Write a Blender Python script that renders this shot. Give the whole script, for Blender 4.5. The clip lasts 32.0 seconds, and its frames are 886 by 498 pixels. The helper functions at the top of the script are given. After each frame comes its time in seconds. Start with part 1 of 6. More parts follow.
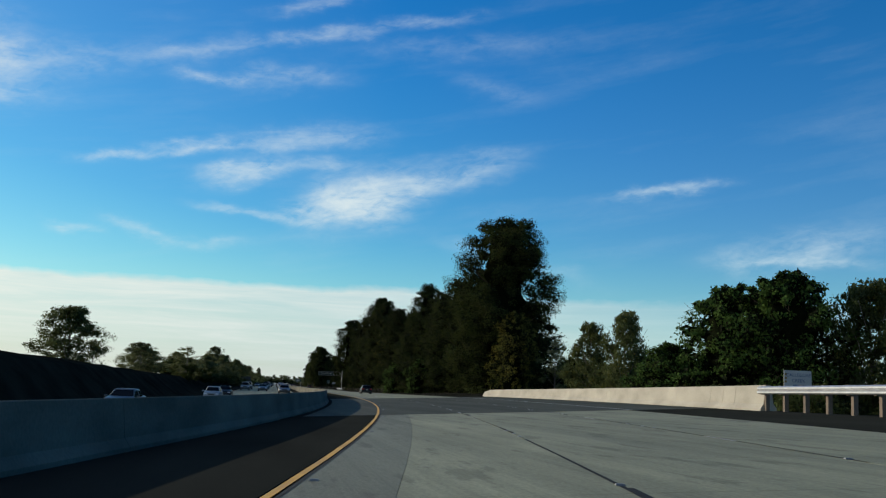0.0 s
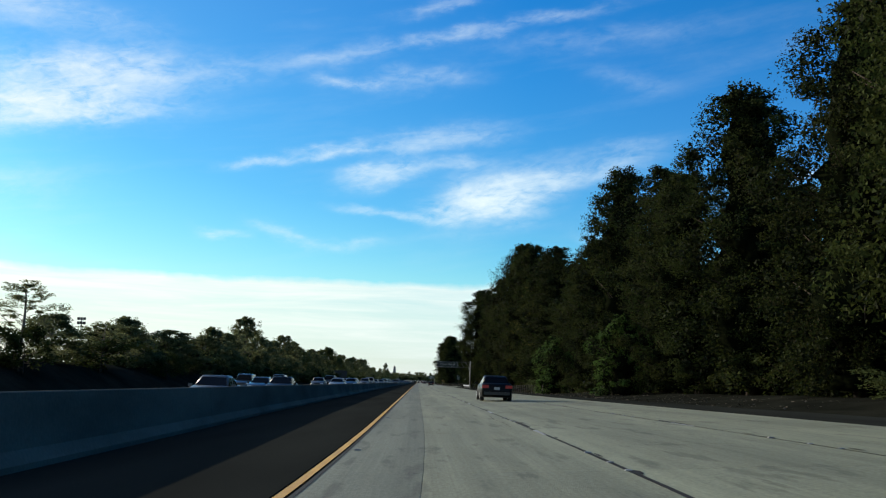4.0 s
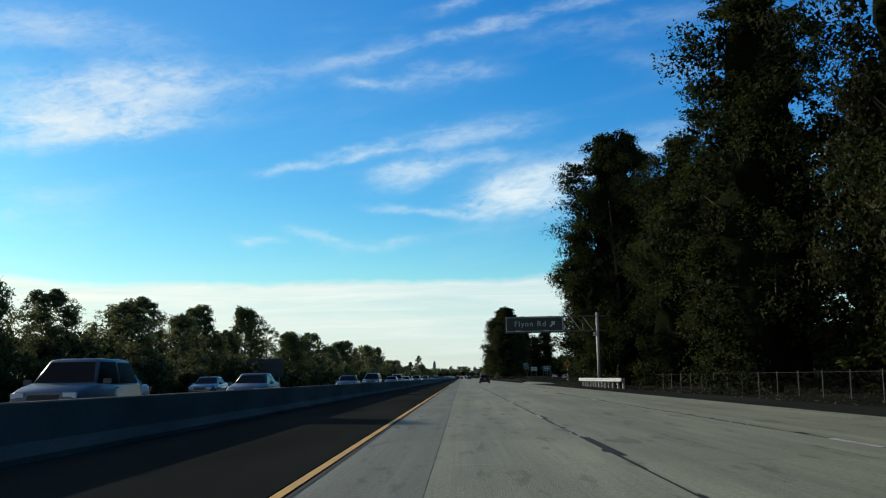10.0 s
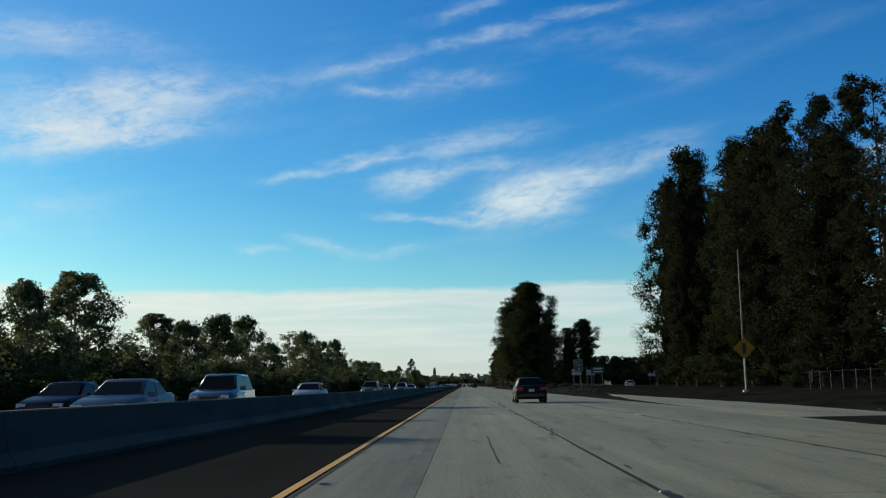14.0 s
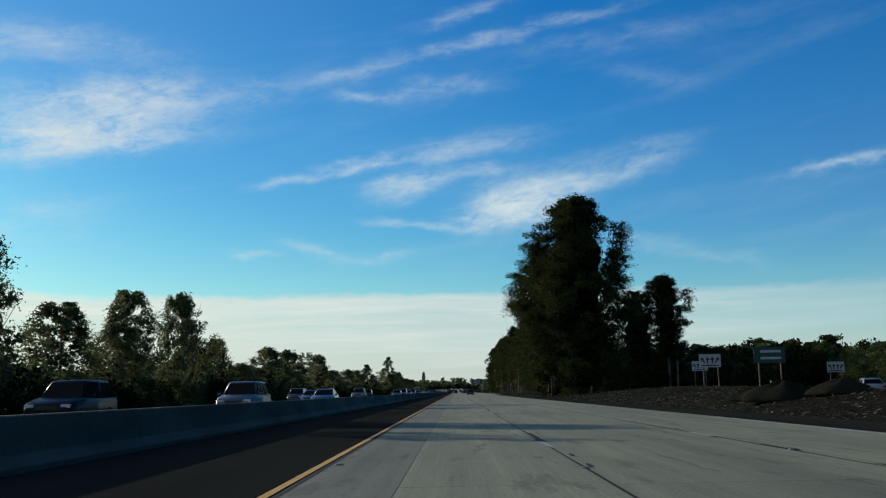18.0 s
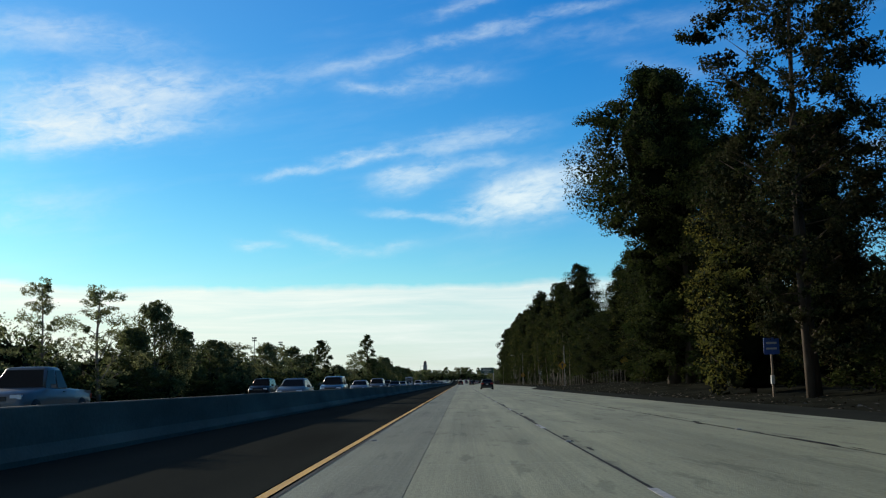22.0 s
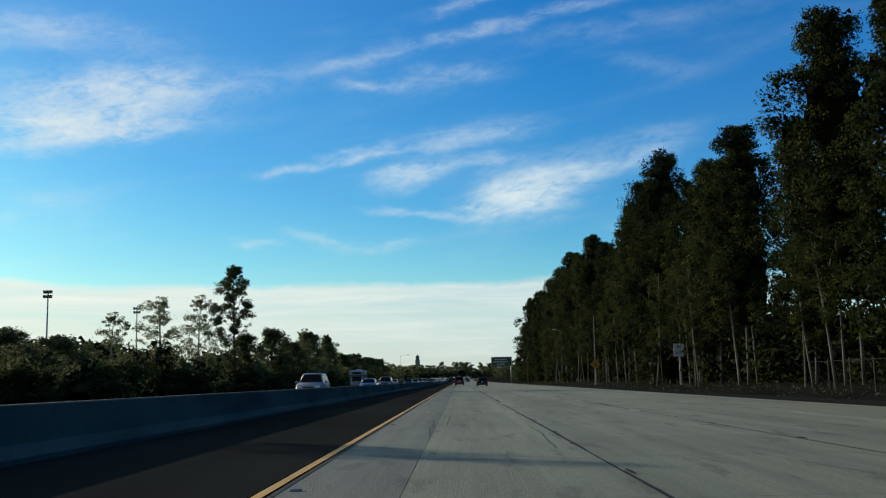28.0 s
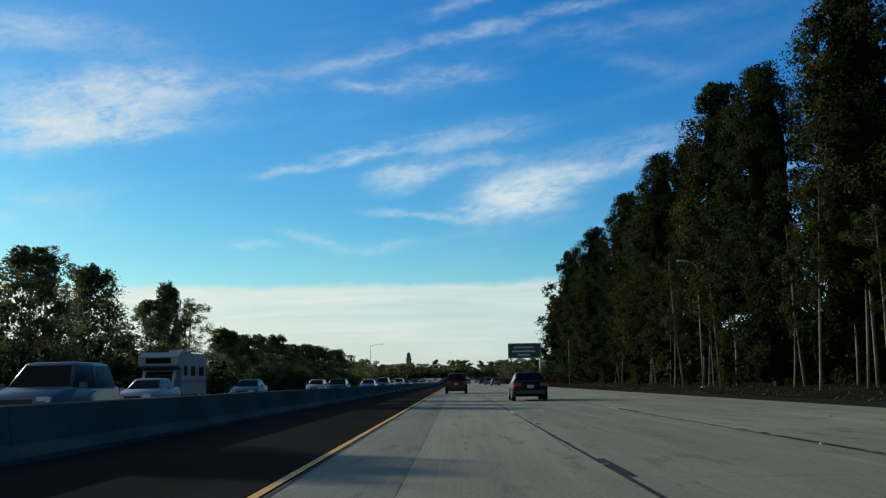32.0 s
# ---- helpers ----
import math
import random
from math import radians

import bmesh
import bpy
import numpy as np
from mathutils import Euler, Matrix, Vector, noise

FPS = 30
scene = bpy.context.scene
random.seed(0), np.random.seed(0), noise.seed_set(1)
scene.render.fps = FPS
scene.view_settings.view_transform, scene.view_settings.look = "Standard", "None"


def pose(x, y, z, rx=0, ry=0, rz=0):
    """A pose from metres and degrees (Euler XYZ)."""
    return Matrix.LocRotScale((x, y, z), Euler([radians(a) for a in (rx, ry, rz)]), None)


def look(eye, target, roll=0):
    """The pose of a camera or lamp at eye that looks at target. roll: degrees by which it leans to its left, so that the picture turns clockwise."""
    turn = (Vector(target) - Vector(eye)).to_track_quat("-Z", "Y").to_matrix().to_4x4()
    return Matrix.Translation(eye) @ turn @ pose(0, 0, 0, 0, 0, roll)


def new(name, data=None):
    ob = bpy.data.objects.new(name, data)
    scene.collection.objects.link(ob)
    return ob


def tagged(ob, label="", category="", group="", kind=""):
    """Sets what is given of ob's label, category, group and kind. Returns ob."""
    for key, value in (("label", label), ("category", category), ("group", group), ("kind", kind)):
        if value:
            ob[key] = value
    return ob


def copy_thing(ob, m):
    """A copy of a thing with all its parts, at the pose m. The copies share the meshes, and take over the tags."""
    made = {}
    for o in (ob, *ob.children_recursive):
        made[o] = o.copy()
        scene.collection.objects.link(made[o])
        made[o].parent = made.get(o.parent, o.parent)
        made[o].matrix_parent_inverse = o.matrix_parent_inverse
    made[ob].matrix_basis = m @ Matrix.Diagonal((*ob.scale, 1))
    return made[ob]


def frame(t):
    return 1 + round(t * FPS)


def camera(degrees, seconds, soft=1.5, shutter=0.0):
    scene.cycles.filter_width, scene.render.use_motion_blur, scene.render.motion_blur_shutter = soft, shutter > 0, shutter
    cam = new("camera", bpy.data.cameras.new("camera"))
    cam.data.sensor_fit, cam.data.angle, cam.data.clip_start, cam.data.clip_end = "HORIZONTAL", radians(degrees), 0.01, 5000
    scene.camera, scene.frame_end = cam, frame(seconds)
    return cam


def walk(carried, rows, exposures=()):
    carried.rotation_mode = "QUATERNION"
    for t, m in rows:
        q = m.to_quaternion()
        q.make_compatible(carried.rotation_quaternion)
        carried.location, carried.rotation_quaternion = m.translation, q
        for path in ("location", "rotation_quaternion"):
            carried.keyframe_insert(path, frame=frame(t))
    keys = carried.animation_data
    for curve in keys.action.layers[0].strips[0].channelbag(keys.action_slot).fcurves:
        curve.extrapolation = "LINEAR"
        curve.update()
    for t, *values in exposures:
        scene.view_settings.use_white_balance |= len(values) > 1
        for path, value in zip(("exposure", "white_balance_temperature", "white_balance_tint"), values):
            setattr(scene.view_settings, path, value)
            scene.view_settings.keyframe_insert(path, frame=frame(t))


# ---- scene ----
cam = camera(48.2, 32.0, soft=1.2)

# ---- plan of the road: s runs along the yellow edge line, d across it to the right ----
LANE = 3.77


def heading(s):
    """Degrees to the left of the straight stretch: a long left bend that ends at s = 146."""
    if s < 125:
        return -9.7 + 0.0715 * s
    if s < 146:
        return -0.76 * ((146 - s) / 21) ** 2
    return 0.0


STEP = 0.5
BEND_S = np.arange(-120, 146 + STEP / 2, STEP)
_turn = np.radians([heading(a + STEP / 2) for a in BEND_S[:-1]])
BEND_X = np.concatenate([[0], np.cumsum(-np.sin(_turn) * STEP)])
BEND_Y = np.concatenate([[0], np.cumsum(np.cos(_turn) * STEP)])
BEND_X, BEND_Y = BEND_X - BEND_X[-1], BEND_Y - BEND_Y[-1] + 146


def bank(s):
    return float(np.interp(s, [30, 85, 113, 184, 226, 255, 285], [3.6, 3.3, 3.0, 1.7, 1.1, 0.5, 0]))


def climb(s):
    """The road ahead rises over a low hill."""
    if s < 1200:
        return 0.0
    return (min(s, 1500) - 1200) ** 2 / 30000


def place(s, d, z=0.0):
    h = radians(heading(s))
    x, y = (float(np.interp(s, BEND_S, BEND_X)), float(np.interp(s, BEND_S, BEND_Y))) if s < 146 else (0.0, s)
    lift = min(max(d, -20), 20) * math.tan(radians(bank(s))) + climb(s)
    return Vector((x + d * math.cos(h), y + d * math.sin(h), z + lift))


def at(s, d, z=0.0, turn=0.0):
    p = place(s, d, z)
    return pose(p.x, p.y, p.z, 0, 0, heading(s) + turn)


# ---- the drive: seconds, x, y, z, yaw to the left, pitch up, lean to the right ----
DRIVE = (
    (0, -9.753, 0.352, 1.17, -9.19, 8.18, -2.5),
    (0.5, -7.525, 14.357, 1.168, -8.06, 8.117, -2.5),
    (1, -5.544, 28.397, 1.165, -7.23, 8.125, -2.5),
    (1.5, -3.811, 42.47, 1.161, -6.28, 8.152, -2.432),
    (2, -2.327, 56.571, 1.157, -5.29, 7.93, -2.355),
    (2.5, -1.08, 70.694, 1.153, -4.36, 7.808, -2.278),
    (3, -0.082, 84.836, 1.149, -3.24, 7.585, -2.201),
    (3.5, 0.665, 98.993, 1.144, -2.21, 7.663, -2.049),
    (4, 1.163, 113.161, 1.139, -1.19, 7.69, -1.896),
    (4.5, 1.505, 127.334, 1.135, 0.06, 7.71, -1.637),
    (6.5, 1.85, 183.95, 1.115, 1.29, 7.5, -0.601),
    (7, 1.82, 198.1, 1.108, 1.259, 7.391, -0.399),
    (8, 1.76, 226.4, 1.094, 1.038, 7.432, 0.008),
    (9, 1.7, 254.7, 1.075, 0.896, 7.444, 0.594),
    (10, 1.725, 283.0, 1.061, 0.925, 7.415, 1.067),
    (11, 1.75, 311.3, 1.06, 0.973, 7.477, 1.1),
    (12, 1.775, 339.6, 1.06, 1.142, 7.548, 1.1),
    (13, 1.8, 367.9, 1.06, 1.17, 7.65, 1.1),
    (14, 1.856, 396.2, 1.06, 1.055, 7.873, 1.1),
    (14.5, 1.883, 410.35, 1.06, 1.007, 8.02, 1.1),
    (16.5, 1.994, 466.95, 1.06, 0.657, 8.147, 1.1),
    (17.5, 2.05, 495.25, 1.06, 0.623, 8.2, 1.1),
    (18, 2.036, 509.4, 1.06, 0.585, 8.188, 1.1),
    (19, 2.009, 537.7, 1.06, 0.69, 8.055, 1.1),
    (20, 1.982, 566.0, 1.06, 0.665, 7.951, 1.1),
    (21, 1.955, 594.3, 1.06, 0.85, 7.847, 1.1),
    (22, 1.927, 622.6, 1.06, 0.865, 7.684, 1.1),
    (23, 1.9, 650.9, 1.06, 0.7, 7.5, 1.1),
    (24, 1.906, 679.2, 1.06, 0.787, 7.432, 1.1),
    (25, 1.911, 707.5, 1.06, 0.893, 7.504, 1.1),
    (25.5, 1.914, 721.65, 1.06, 0.902, 7.516, 1.1),
    (27.5, 1.925, 778.25, 1.06, 0.885, 7.57, 1.1),
    (28, 1.928, 792.4, 1.06, 0.793, 7.561, 1.1),
    (29, 1.933, 820.7, 1.06, 0.73, 7.673, 1.1),
    (30, 1.939, 849.0, 1.06, 0.737, 7.616, 1.1),
    (31, 1.944, 877.3, 1.06, 0.643, 7.618, 1.1),
    (32, 1.95, 905.6, 1.06, 0.61, 7.61, 1.1),
)
walk(cam, [(t, pose(x, y, z, 90 + pitch, 0, yaw) @ pose(0, 0, 0, 0, 0, -lean)) for t, x, y, z, yaw, pitch, lean in DRIVE],
     exposures=((0, -0.08), (2, 0.28), (4, 0.26), (9, 0.12), (12, 0.06), (14.5, -0.13), (18, -0.18), (20, 0.12), (22, 0.14), (24, 0.06), (25, 0.03), (32, -0.10)))

# ---- sky, clouds and sun ----
SUN_AZ, SUN_EL = -50.0, 14.5
world = bpy.data.worlds.new("world")
scene.world = world
world.use_nodes = True
wn, wl = world.node_tree.nodes, world.node_tree.links
wn.clear()


def wmath(op, a, b=None, c=None):
    n = wn.new("ShaderNodeMath")
    n.operation = op
    for i, v in enumerate((a, b, c)):
        if v is None:
            continue
        if isinstance(v, (int, float)):
            n.inputs[i].default_value = v
        else:
            wl.new(v, n.inputs[i])
    return n.outputs[0]


sky = wn.new("ShaderNodeTexSky")
sky.sky_type, sky.sun_disc = "NISHITA", False
sky.sun_elevation, sky.sun_rotation = radians(SUN_EL), radians(SUN_AZ)
sky.air_density, sky.dust_density, sky.ozone_density = 1.0, 0.4, 3.5
tone = wn.new("ShaderNodeHueSaturation")
tone.inputs["Saturation"].default_value, tone.inputs["Value"].default_value = 1.72, 1.22
wl.new(sky.outputs[0], tone.inputs["Color"])
coord = wn.new("ShaderNodeTexCoord")
split = wn.new("ShaderNodeSeparateXYZ")
wl.new(coord.outputs["Generated"], split.inputs[0])
DEG = 180 / math.pi
azim = wmath("MULTIPLY", wmath("ARCTAN2", split.outputs[0], split.outputs[1]), DEG)
elev = wmath("MULTIPLY", wmath("ARCSINE", split.outputs[2]), DEG)


def wnoise(u, v, scale, detail, rough, seed, warp=0.0):
    join = wn.new("ShaderNodeCombineXYZ")
    wl.new(u, join.inputs[0])
    wl.new(v, join.inputs[1])
    join.inputs[2].default_value = seed
    n = wn.new("ShaderNodeTexNoise")
    n.inputs["Scale"].default_value, n.inputs["Detail"].default_value = scale, detail
    n.inputs["Roughness"].default_value, n.inputs["Distortion"].default_value = rough, warp
    wl.new(join.outputs[0], n.inputs["Vector"])
    return n.outputs[0]


# the air bends every streak a little
azw = wmath("ADD", azim, wmath("MULTIPLY", wmath("SUBTRACT", wnoise(wmath("DIVIDE", azim, 2.0), elev, 0.55, 4.0, 0.5, 51.0), 0.5), 3.0))
elw = wmath("ADD", elev, wmath("MULTIPLY", wmath("SUBTRACT", wnoise(wmath("DIVIDE", azim, 2.2), elev, 0.62, 5.0, 0.6, 63.0), 0.5), 1.7))


def streak(az0, el0, az1, el1, half, weight):
    """One streak of high cloud between two places in the sky, with its half width in degrees."""
    long = math.hypot(az1 - az0, el1 - el0)
    c, s = (az1 - az0) / long, (el1 - el0) / long
    du, dv = wmath("SUBTRACT", azw, (az0 + az1) / 2 + 0.6), wmath("SUBTRACT", elw, (el0 + el1) / 2)
    u = wmath("MULTIPLY_ADD", du, c, wmath("MULTIPLY", dv, s))
    v = wmath("SUBTRACT", wmath("MULTIPLY", dv, c), wmath("MULTIPLY", du, s))
    far = wmath("ADD", wmath("POWER", wmath("ABSOLUTE", wmath("DIVIDE", u, long * 0.46 + half * 0.6)), 3.0), wmath("POWER", wmath("ABSOLUTE", wmath("DIVIDE", v, half * 1.15)), 2.0))
    return wmath("MULTIPLY", wmath("EXPONENT", wmath("MULTIPLY", far, -1.0)), weight)


STREAKS = (
    (-25.2, 13.9, -18.2, 14.8, 0.65, 1.1), (-26.9, 14.5, -16.0, 16.2, 1.3, 0.85), (-26.3, 12.8, -15.4, 14.6, 0.40, 0.7), (-23.6, 16.2, -15.5, 17.0, 0.59, 0.6), (-25.5, 19.3, -16.8, 18.8, 0.72, 0.3),
    (-15.8, 16.2, -9.3, 17.7, 0.65, 0.22), (-9.3, 17.7, -3.3, 19.1, 0.45, 0.4), (-3.3, 19.1, 4.9, 20.7, 0.30, 0.5), (4.9, 20.7, 10.3, 21.5, 0.28, 0.36), (-2.2, 20.9, 3.2, 22.1, 0.25, 0.34),
    (-7.5, 17.0, -3.3, 17.1, 0.30, 0.5), (-3.7, 17.2, 1.8, 17.7, 0.55, 0.35), (-12.2, 11.8, -8.0, 12.5, 0.23, 0.6), (-8.0, 12.5, -3.7, 13.6, 0.29, 0.75), (-4.0, 13.4, 3.7, 14.5, 0.55, 0.55),
    (-5.0, 11.5, -1.2, 12.4, 0.45, 0.95), (-1.4, 12.5, 3.0, 12.7, 0.27, 0.4), (-5.4, 9.9, 0.6, 9.3, 0.23, 0.45), (0.5, 10.0, 5.4, 10.9, 0.85, 1.5), (2.3, 10.7, 6.9, 11.7, 0.95, 0.85),
    (5.9, 11.5, 12.2, 13.0, 0.50, 0.65), (-13.3, 8.1, -11.1, 8.0, 0.23, 0.45), (-10.6, 8.5, -6.7, 7.7, 0.23, 0.4), (-6.7, 7.7, -3.4, 8.0, 0.23, 0.25), (18.2, 11.4, 24.3, 12.2, 0.22, 0.6),
    (24.7, 8.0, 32.5, 8.9, 0.72, 0.5), (24.7, 7.8, 32.2, 7.8, 0.22, 0.5), (9.2, 17.9, 13.3, 17.0, 0.46, 0.16), (7.6, 13.1, 13.1, 13.8, 0.39, 0.2), (-33.5, 18.4, -22.8, 19.0, 0.72, 0.35),
    (2.6, 19.3, 16.4, 20.2, 0.46, 0.16), (9.0, 8.6, 17.0, 6.6, 0.35, 0.22), (-30.0, 9.0, -20.0, 10.0, 0.8, 0.2),
)
total = 0.0
for row in STREAKS:
    total = wmath("ADD", streak(*row), total)
# fibres that run along the wind, coarse and fine
fu = wmath("ADD", wmath("MULTIPLY", azim, 0.98), wmath("MULTIPLY", elev, 0.19))
fv = wmath("SUBTRACT", wmath("MULTIPLY", elev, 0.98), wmath("MULTIPLY", azim, 0.16))
fibre = wmath("ADD", wmath("MULTIPLY", wnoise(wmath("DIVIDE", fu, 3.4), fv, 0.95, 8.0, 0.62, 3.0, 0.5), 0.62),
              wmath("MULTIPLY", wnoise(wmath("DIVIDE", fu, 2.2), fv, 2.2, 5.0, 0.58, 8.0, 0.8), 0.34))
fibre = wmath("MULTIPLY", wmath("SUBTRACT", fibre, 0.36), 3.2)
fibre.node.use_clamp = True
veil = wnoise(wmath("DIVIDE", fu, 7.0), fv, 0.45, 5.0, 0.55, 40.0)
veil = wmath("MULTIPLY", wmath("MAXIMUM", wmath("SUBTRACT", veil, 0.50), 0.0), 0.35)
total = wmath("ADD", wmath("MULTIPLY", total, wmath("MULTIPLY_ADD", fibre, 0.88, 0.14)), wmath("MULTIPLY", veil, wmath("MULTIPLY_ADD", fibre, 0.8, 0.3)))
thin = wmath("SUBTRACT", 1.0, wmath("EXPONENT", wmath("MULTIPLY", total, -1.2)))
# a pale bank of cloud low over the horizon, with a fairly even upper edge and long streaks in it
edge = wmath("ADD", wmath("MULTIPLY", wnoise(wmath("DIVIDE", azim, 6.0), wmath("MULTIPLY", elev, 0.5), 0.7, 5.0, 0.5, 31.0), 1.5), 4.85)
edge = wmath("ADD", edge, wmath("MULTIPLY", wnoise(wmath("DIVIDE", azim, 1.6), elev, 1.6, 5.0, 0.6, 35.0), 0.35))
low = wmath("MULTIPLY", wmath("SUBTRACT", edge, elev), 2.1)
low.node.use_clamp = True
bands = wnoise(wmath("DIVIDE", azim, 9.0), wmath("MULTIPLY", elev, 1.5), 0.95, 7.0, 0.6, 44.0, 0.4)
bands = wmath("MULTIPLY", wmath("SUBTRACT", bands, 0.30), 2.6)
bands.node.use_clamp = True
east = wmath("SUBTRACT", 1.0, wmath("MULTIPLY", wmath("MAXIMUM", wmath("SUBTRACT", azim, 4.0), 0.0), 0.030))
east = wmath("MAXIMUM", east, 0.35)
rim = wmath("MULTIPLY", wmath("SUBTRACT", elev, 1.0), 0.25)
rim.node.use_clamp = True
low = wmath("MULTIPLY", wmath("MULTIPLY", low, east), wmath("MULTIPLY_ADD", bands, 0.30, wmath("MULTIPLY_ADD", rim, 0.12, 0.55)))
haze = wmath("MULTIPLY", wmath("EXPONENT", wmath("DIVIDE", wmath("MAXIMUM", elev, 0.0), -6.5)), 0.54)
haze = wmath("ADD", haze, wmath("MULTIPLY", wmath("MAXIMUM", wmath("SUBTRACT", 6.0, azim), 0.0), 0.003))
amount = wmath("ADD", wmath("MULTIPLY", thin, 0.92), haze)
amount.node.use_clamp = True


def blend(factor, a, b, kind="MIX"):
    m = wn.new("ShaderNodeMix")
    m.data_type, m.blend_type = "RGBA", kind
    for key, v in (("Factor", factor), ("A", a), ("B", b)):
        if isinstance(v, (int, float, tuple)):
            m.inputs[key].default_value = v
        else:
            wl.new(v, m.inputs[key])
    return m.outputs["Result"]


# the blue deepens away from the sun and upwards, and pales towards the horizon
deep = wmath("ADD", wmath("MULTIPLY", azim, 0.025), wmath("MULTIPLY_ADD", elev, 0.05, -0.20))
deep.node.use_clamp = True
pale = wmath("EXPONENT", wmath("DIVIDE", wmath("MAXIMUM", elev, 0.0), -5.0))
shade = blend(deep, (0.29, 1.08, 1.00, 1), (0.04, 0.95, 1.10, 1))
shade = blend(pale, shade, (0.95, 0.86, 0.84, 1))
blue = blend(1.0, tone.outputs[0], shade, "MULTIPLY")
# cloud is creamy towards the sun and cooler away from it
side = wmath("MULTIPLY_ADD", azim, 0.022, 0.5)
side.node.use_clamp = True
skyward = blend(amount, blue, blend(side, (7.5, 8.0, 7.8, 1), (6.6, 7.9, 8.3, 1)))
bank_colour = blend(side, (8.6, 8.8, 7.9, 1), (6.2, 7.3, 7.5, 1))
bank_colour = blend(wmath("MULTIPLY_ADD", bands, 0.6, wmath("MULTIPLY", rim, 0.4)), blend(1.0, bank_colour, (0.68, 0.76, 0.80, 1), "MULTIPLY"), bank_colour)
whole = blend(low, skyward, bank_colour)
back = wn.new("ShaderNodeBackground")
back.inputs["Strength"].default_value = 0.11
wl.new(whole, back.inputs["Color"])
wout = wn.new("ShaderNodeOutputWorld")
wl.new(back.outputs[0], wout.inputs["Surface"])

sun_data = bpy.data.lights.new("sun", "SUN")
sun_data.energy, sun_data.angle, sun_data.color = 5.0, radians(0.6), (1.0, 0.88, 0.70)
sun = new("sun", sun_data)
_a, _e = radians(SUN_AZ), radians(SUN_EL)
sun.matrix_world = look((0, 0, 60), (-math.sin(_a) * math.cos(_e), -math.cos(_a) * math.cos(_e), 60 - math.sin(_e)))


# ---- materials ----
def material(name, colour, rough=0.7, metal=0.0, spec=0.5, vary=None, scale=3.0, fine=40.0, amount=0.35, bump=0.0, stretch=(1, 1, 1),
             by_piece=0.0, by_island=0.0, coat=0.0, through_light=0.0):
    """A procedural surface: a base colour varied by coarse stains and fine grain, with a little relief."""
    m = bpy.data.materials.new(name)
    m.use_nodes = True
    nt = m.node_tree
    n, l = nt.nodes, nt.links
    b = n["Principled BSDF"]
    b.inputs["Roughness"].default_value, b.inputs["Metallic"].default_value = rough, metal
    b.inputs["Specular IOR Level"].default_value = spec
    b.inputs["Coat Weight"].default_value = coat
    vary = vary or tuple(v * 0.6 for v in colour)
    geo = n.new("ShaderNodeNewGeometry")
    mp = n.new("ShaderNodeMapping")
    mp.inputs["Scale"].default_value = stretch
    l.new(geo.outputs["Position"], mp.inputs["Vector"])
    big = n.new("ShaderNodeTexNoise")
    big.inputs["Scale"].default_value, big.inputs["Detail"].default_value = scale, 5
    small = n.new("ShaderNodeTexNoise")
    small.inputs["Scale"].default_value, small.inputs["Detail"].default_value = fine, 3
    l.new(mp.outputs[0], big.inputs["Vector"])
    l.new(geo.outputs["Position"], small.inputs["Vector"])
    ramp = n.new("ShaderNodeMapRange")
    ramp.inputs["From Min"].default_value, ramp.inputs["From Max"].default_value = 0.32, 0.68
    l.new(big.outputs[0], ramp.inputs["Value"])
    mix = n.new("ShaderNodeMix")
    mix.data_type = "RGBA"
    mix.inputs["A"].default_value, mix.inputs["B"].default_value = (*colour, 1), (*vary, 1)
    l.new(ramp.outputs[0], mix.inputs["Factor"])
    hsv = n.new("ShaderNodeHueSaturation")
    l.new(mix.outputs["Result"], hsv.inputs["Color"])
    val = n.new("ShaderNodeMath")
    val.operation = "MULTIPLY_ADD"
    val.inputs[1].default_value, val.inputs[2].default_value = amount, 1 - amount / 2
    l.new(small.outputs[0], val.inputs[0])
    last = val.outputs[0]
    for share, sock in ((by_piece, "object"), (by_island, "island")):
        if share:
            if sock == "object":
                src = n.new("ShaderNodeObjectInfo").outputs["Random"]
            else:
                src = geo.outputs["Random Per Island"]
            more = n.new("ShaderNodeMath")
            more.operation = "MULTIPLY_ADD"
            more.inputs[1].default_value, more.inputs[2].default_value = share, 1 - share / 2
            l.new(src, more.inputs[0])
            both = n.new("ShaderNodeMath")
            both.operation = "MULTIPLY"
            l.new(last, both.inputs[0])
            l.new(more.outputs[0], both.inputs[1])
            last = both.outputs[0]
    l.new(last, hsv.inputs["Value"])
    l.new(hsv.outputs[0], b.inputs["Base Color"])
    if bump:
        bp = n.new("ShaderNodeBump")
        bp.inputs["Strength"].default_value, bp.inputs["Distance"].default_value = bump, 0.02
        l.new(small.outputs[0], bp.inputs["Height"])
        l.new(bp.outputs[0], b.inputs["Normal"])
    if through_light:
        tr = n.new("ShaderNodeBsdfTranslucent")
        l.new(hsv.outputs[0], tr.inputs["Color"])
        ms = n.new("ShaderNodeMixShader")
        ms.inputs[0].default_value = through_light
        l.new(b.outputs[0], ms.inputs[1])
        l.new(tr.outputs[0], ms.inputs[2])
        l.new(ms.outputs[0], n["Material Output"].inputs["Surface"])
    return m


def plain(name, colour, rough=0.5, metal=0.0, coat=0.0, spec=0.5):
    return material(name, colour, rough, metal, spec, vary=tuple(v * 0.86 for v in colour), scale=1.5, fine=25, amount=0.12, coat=coat)


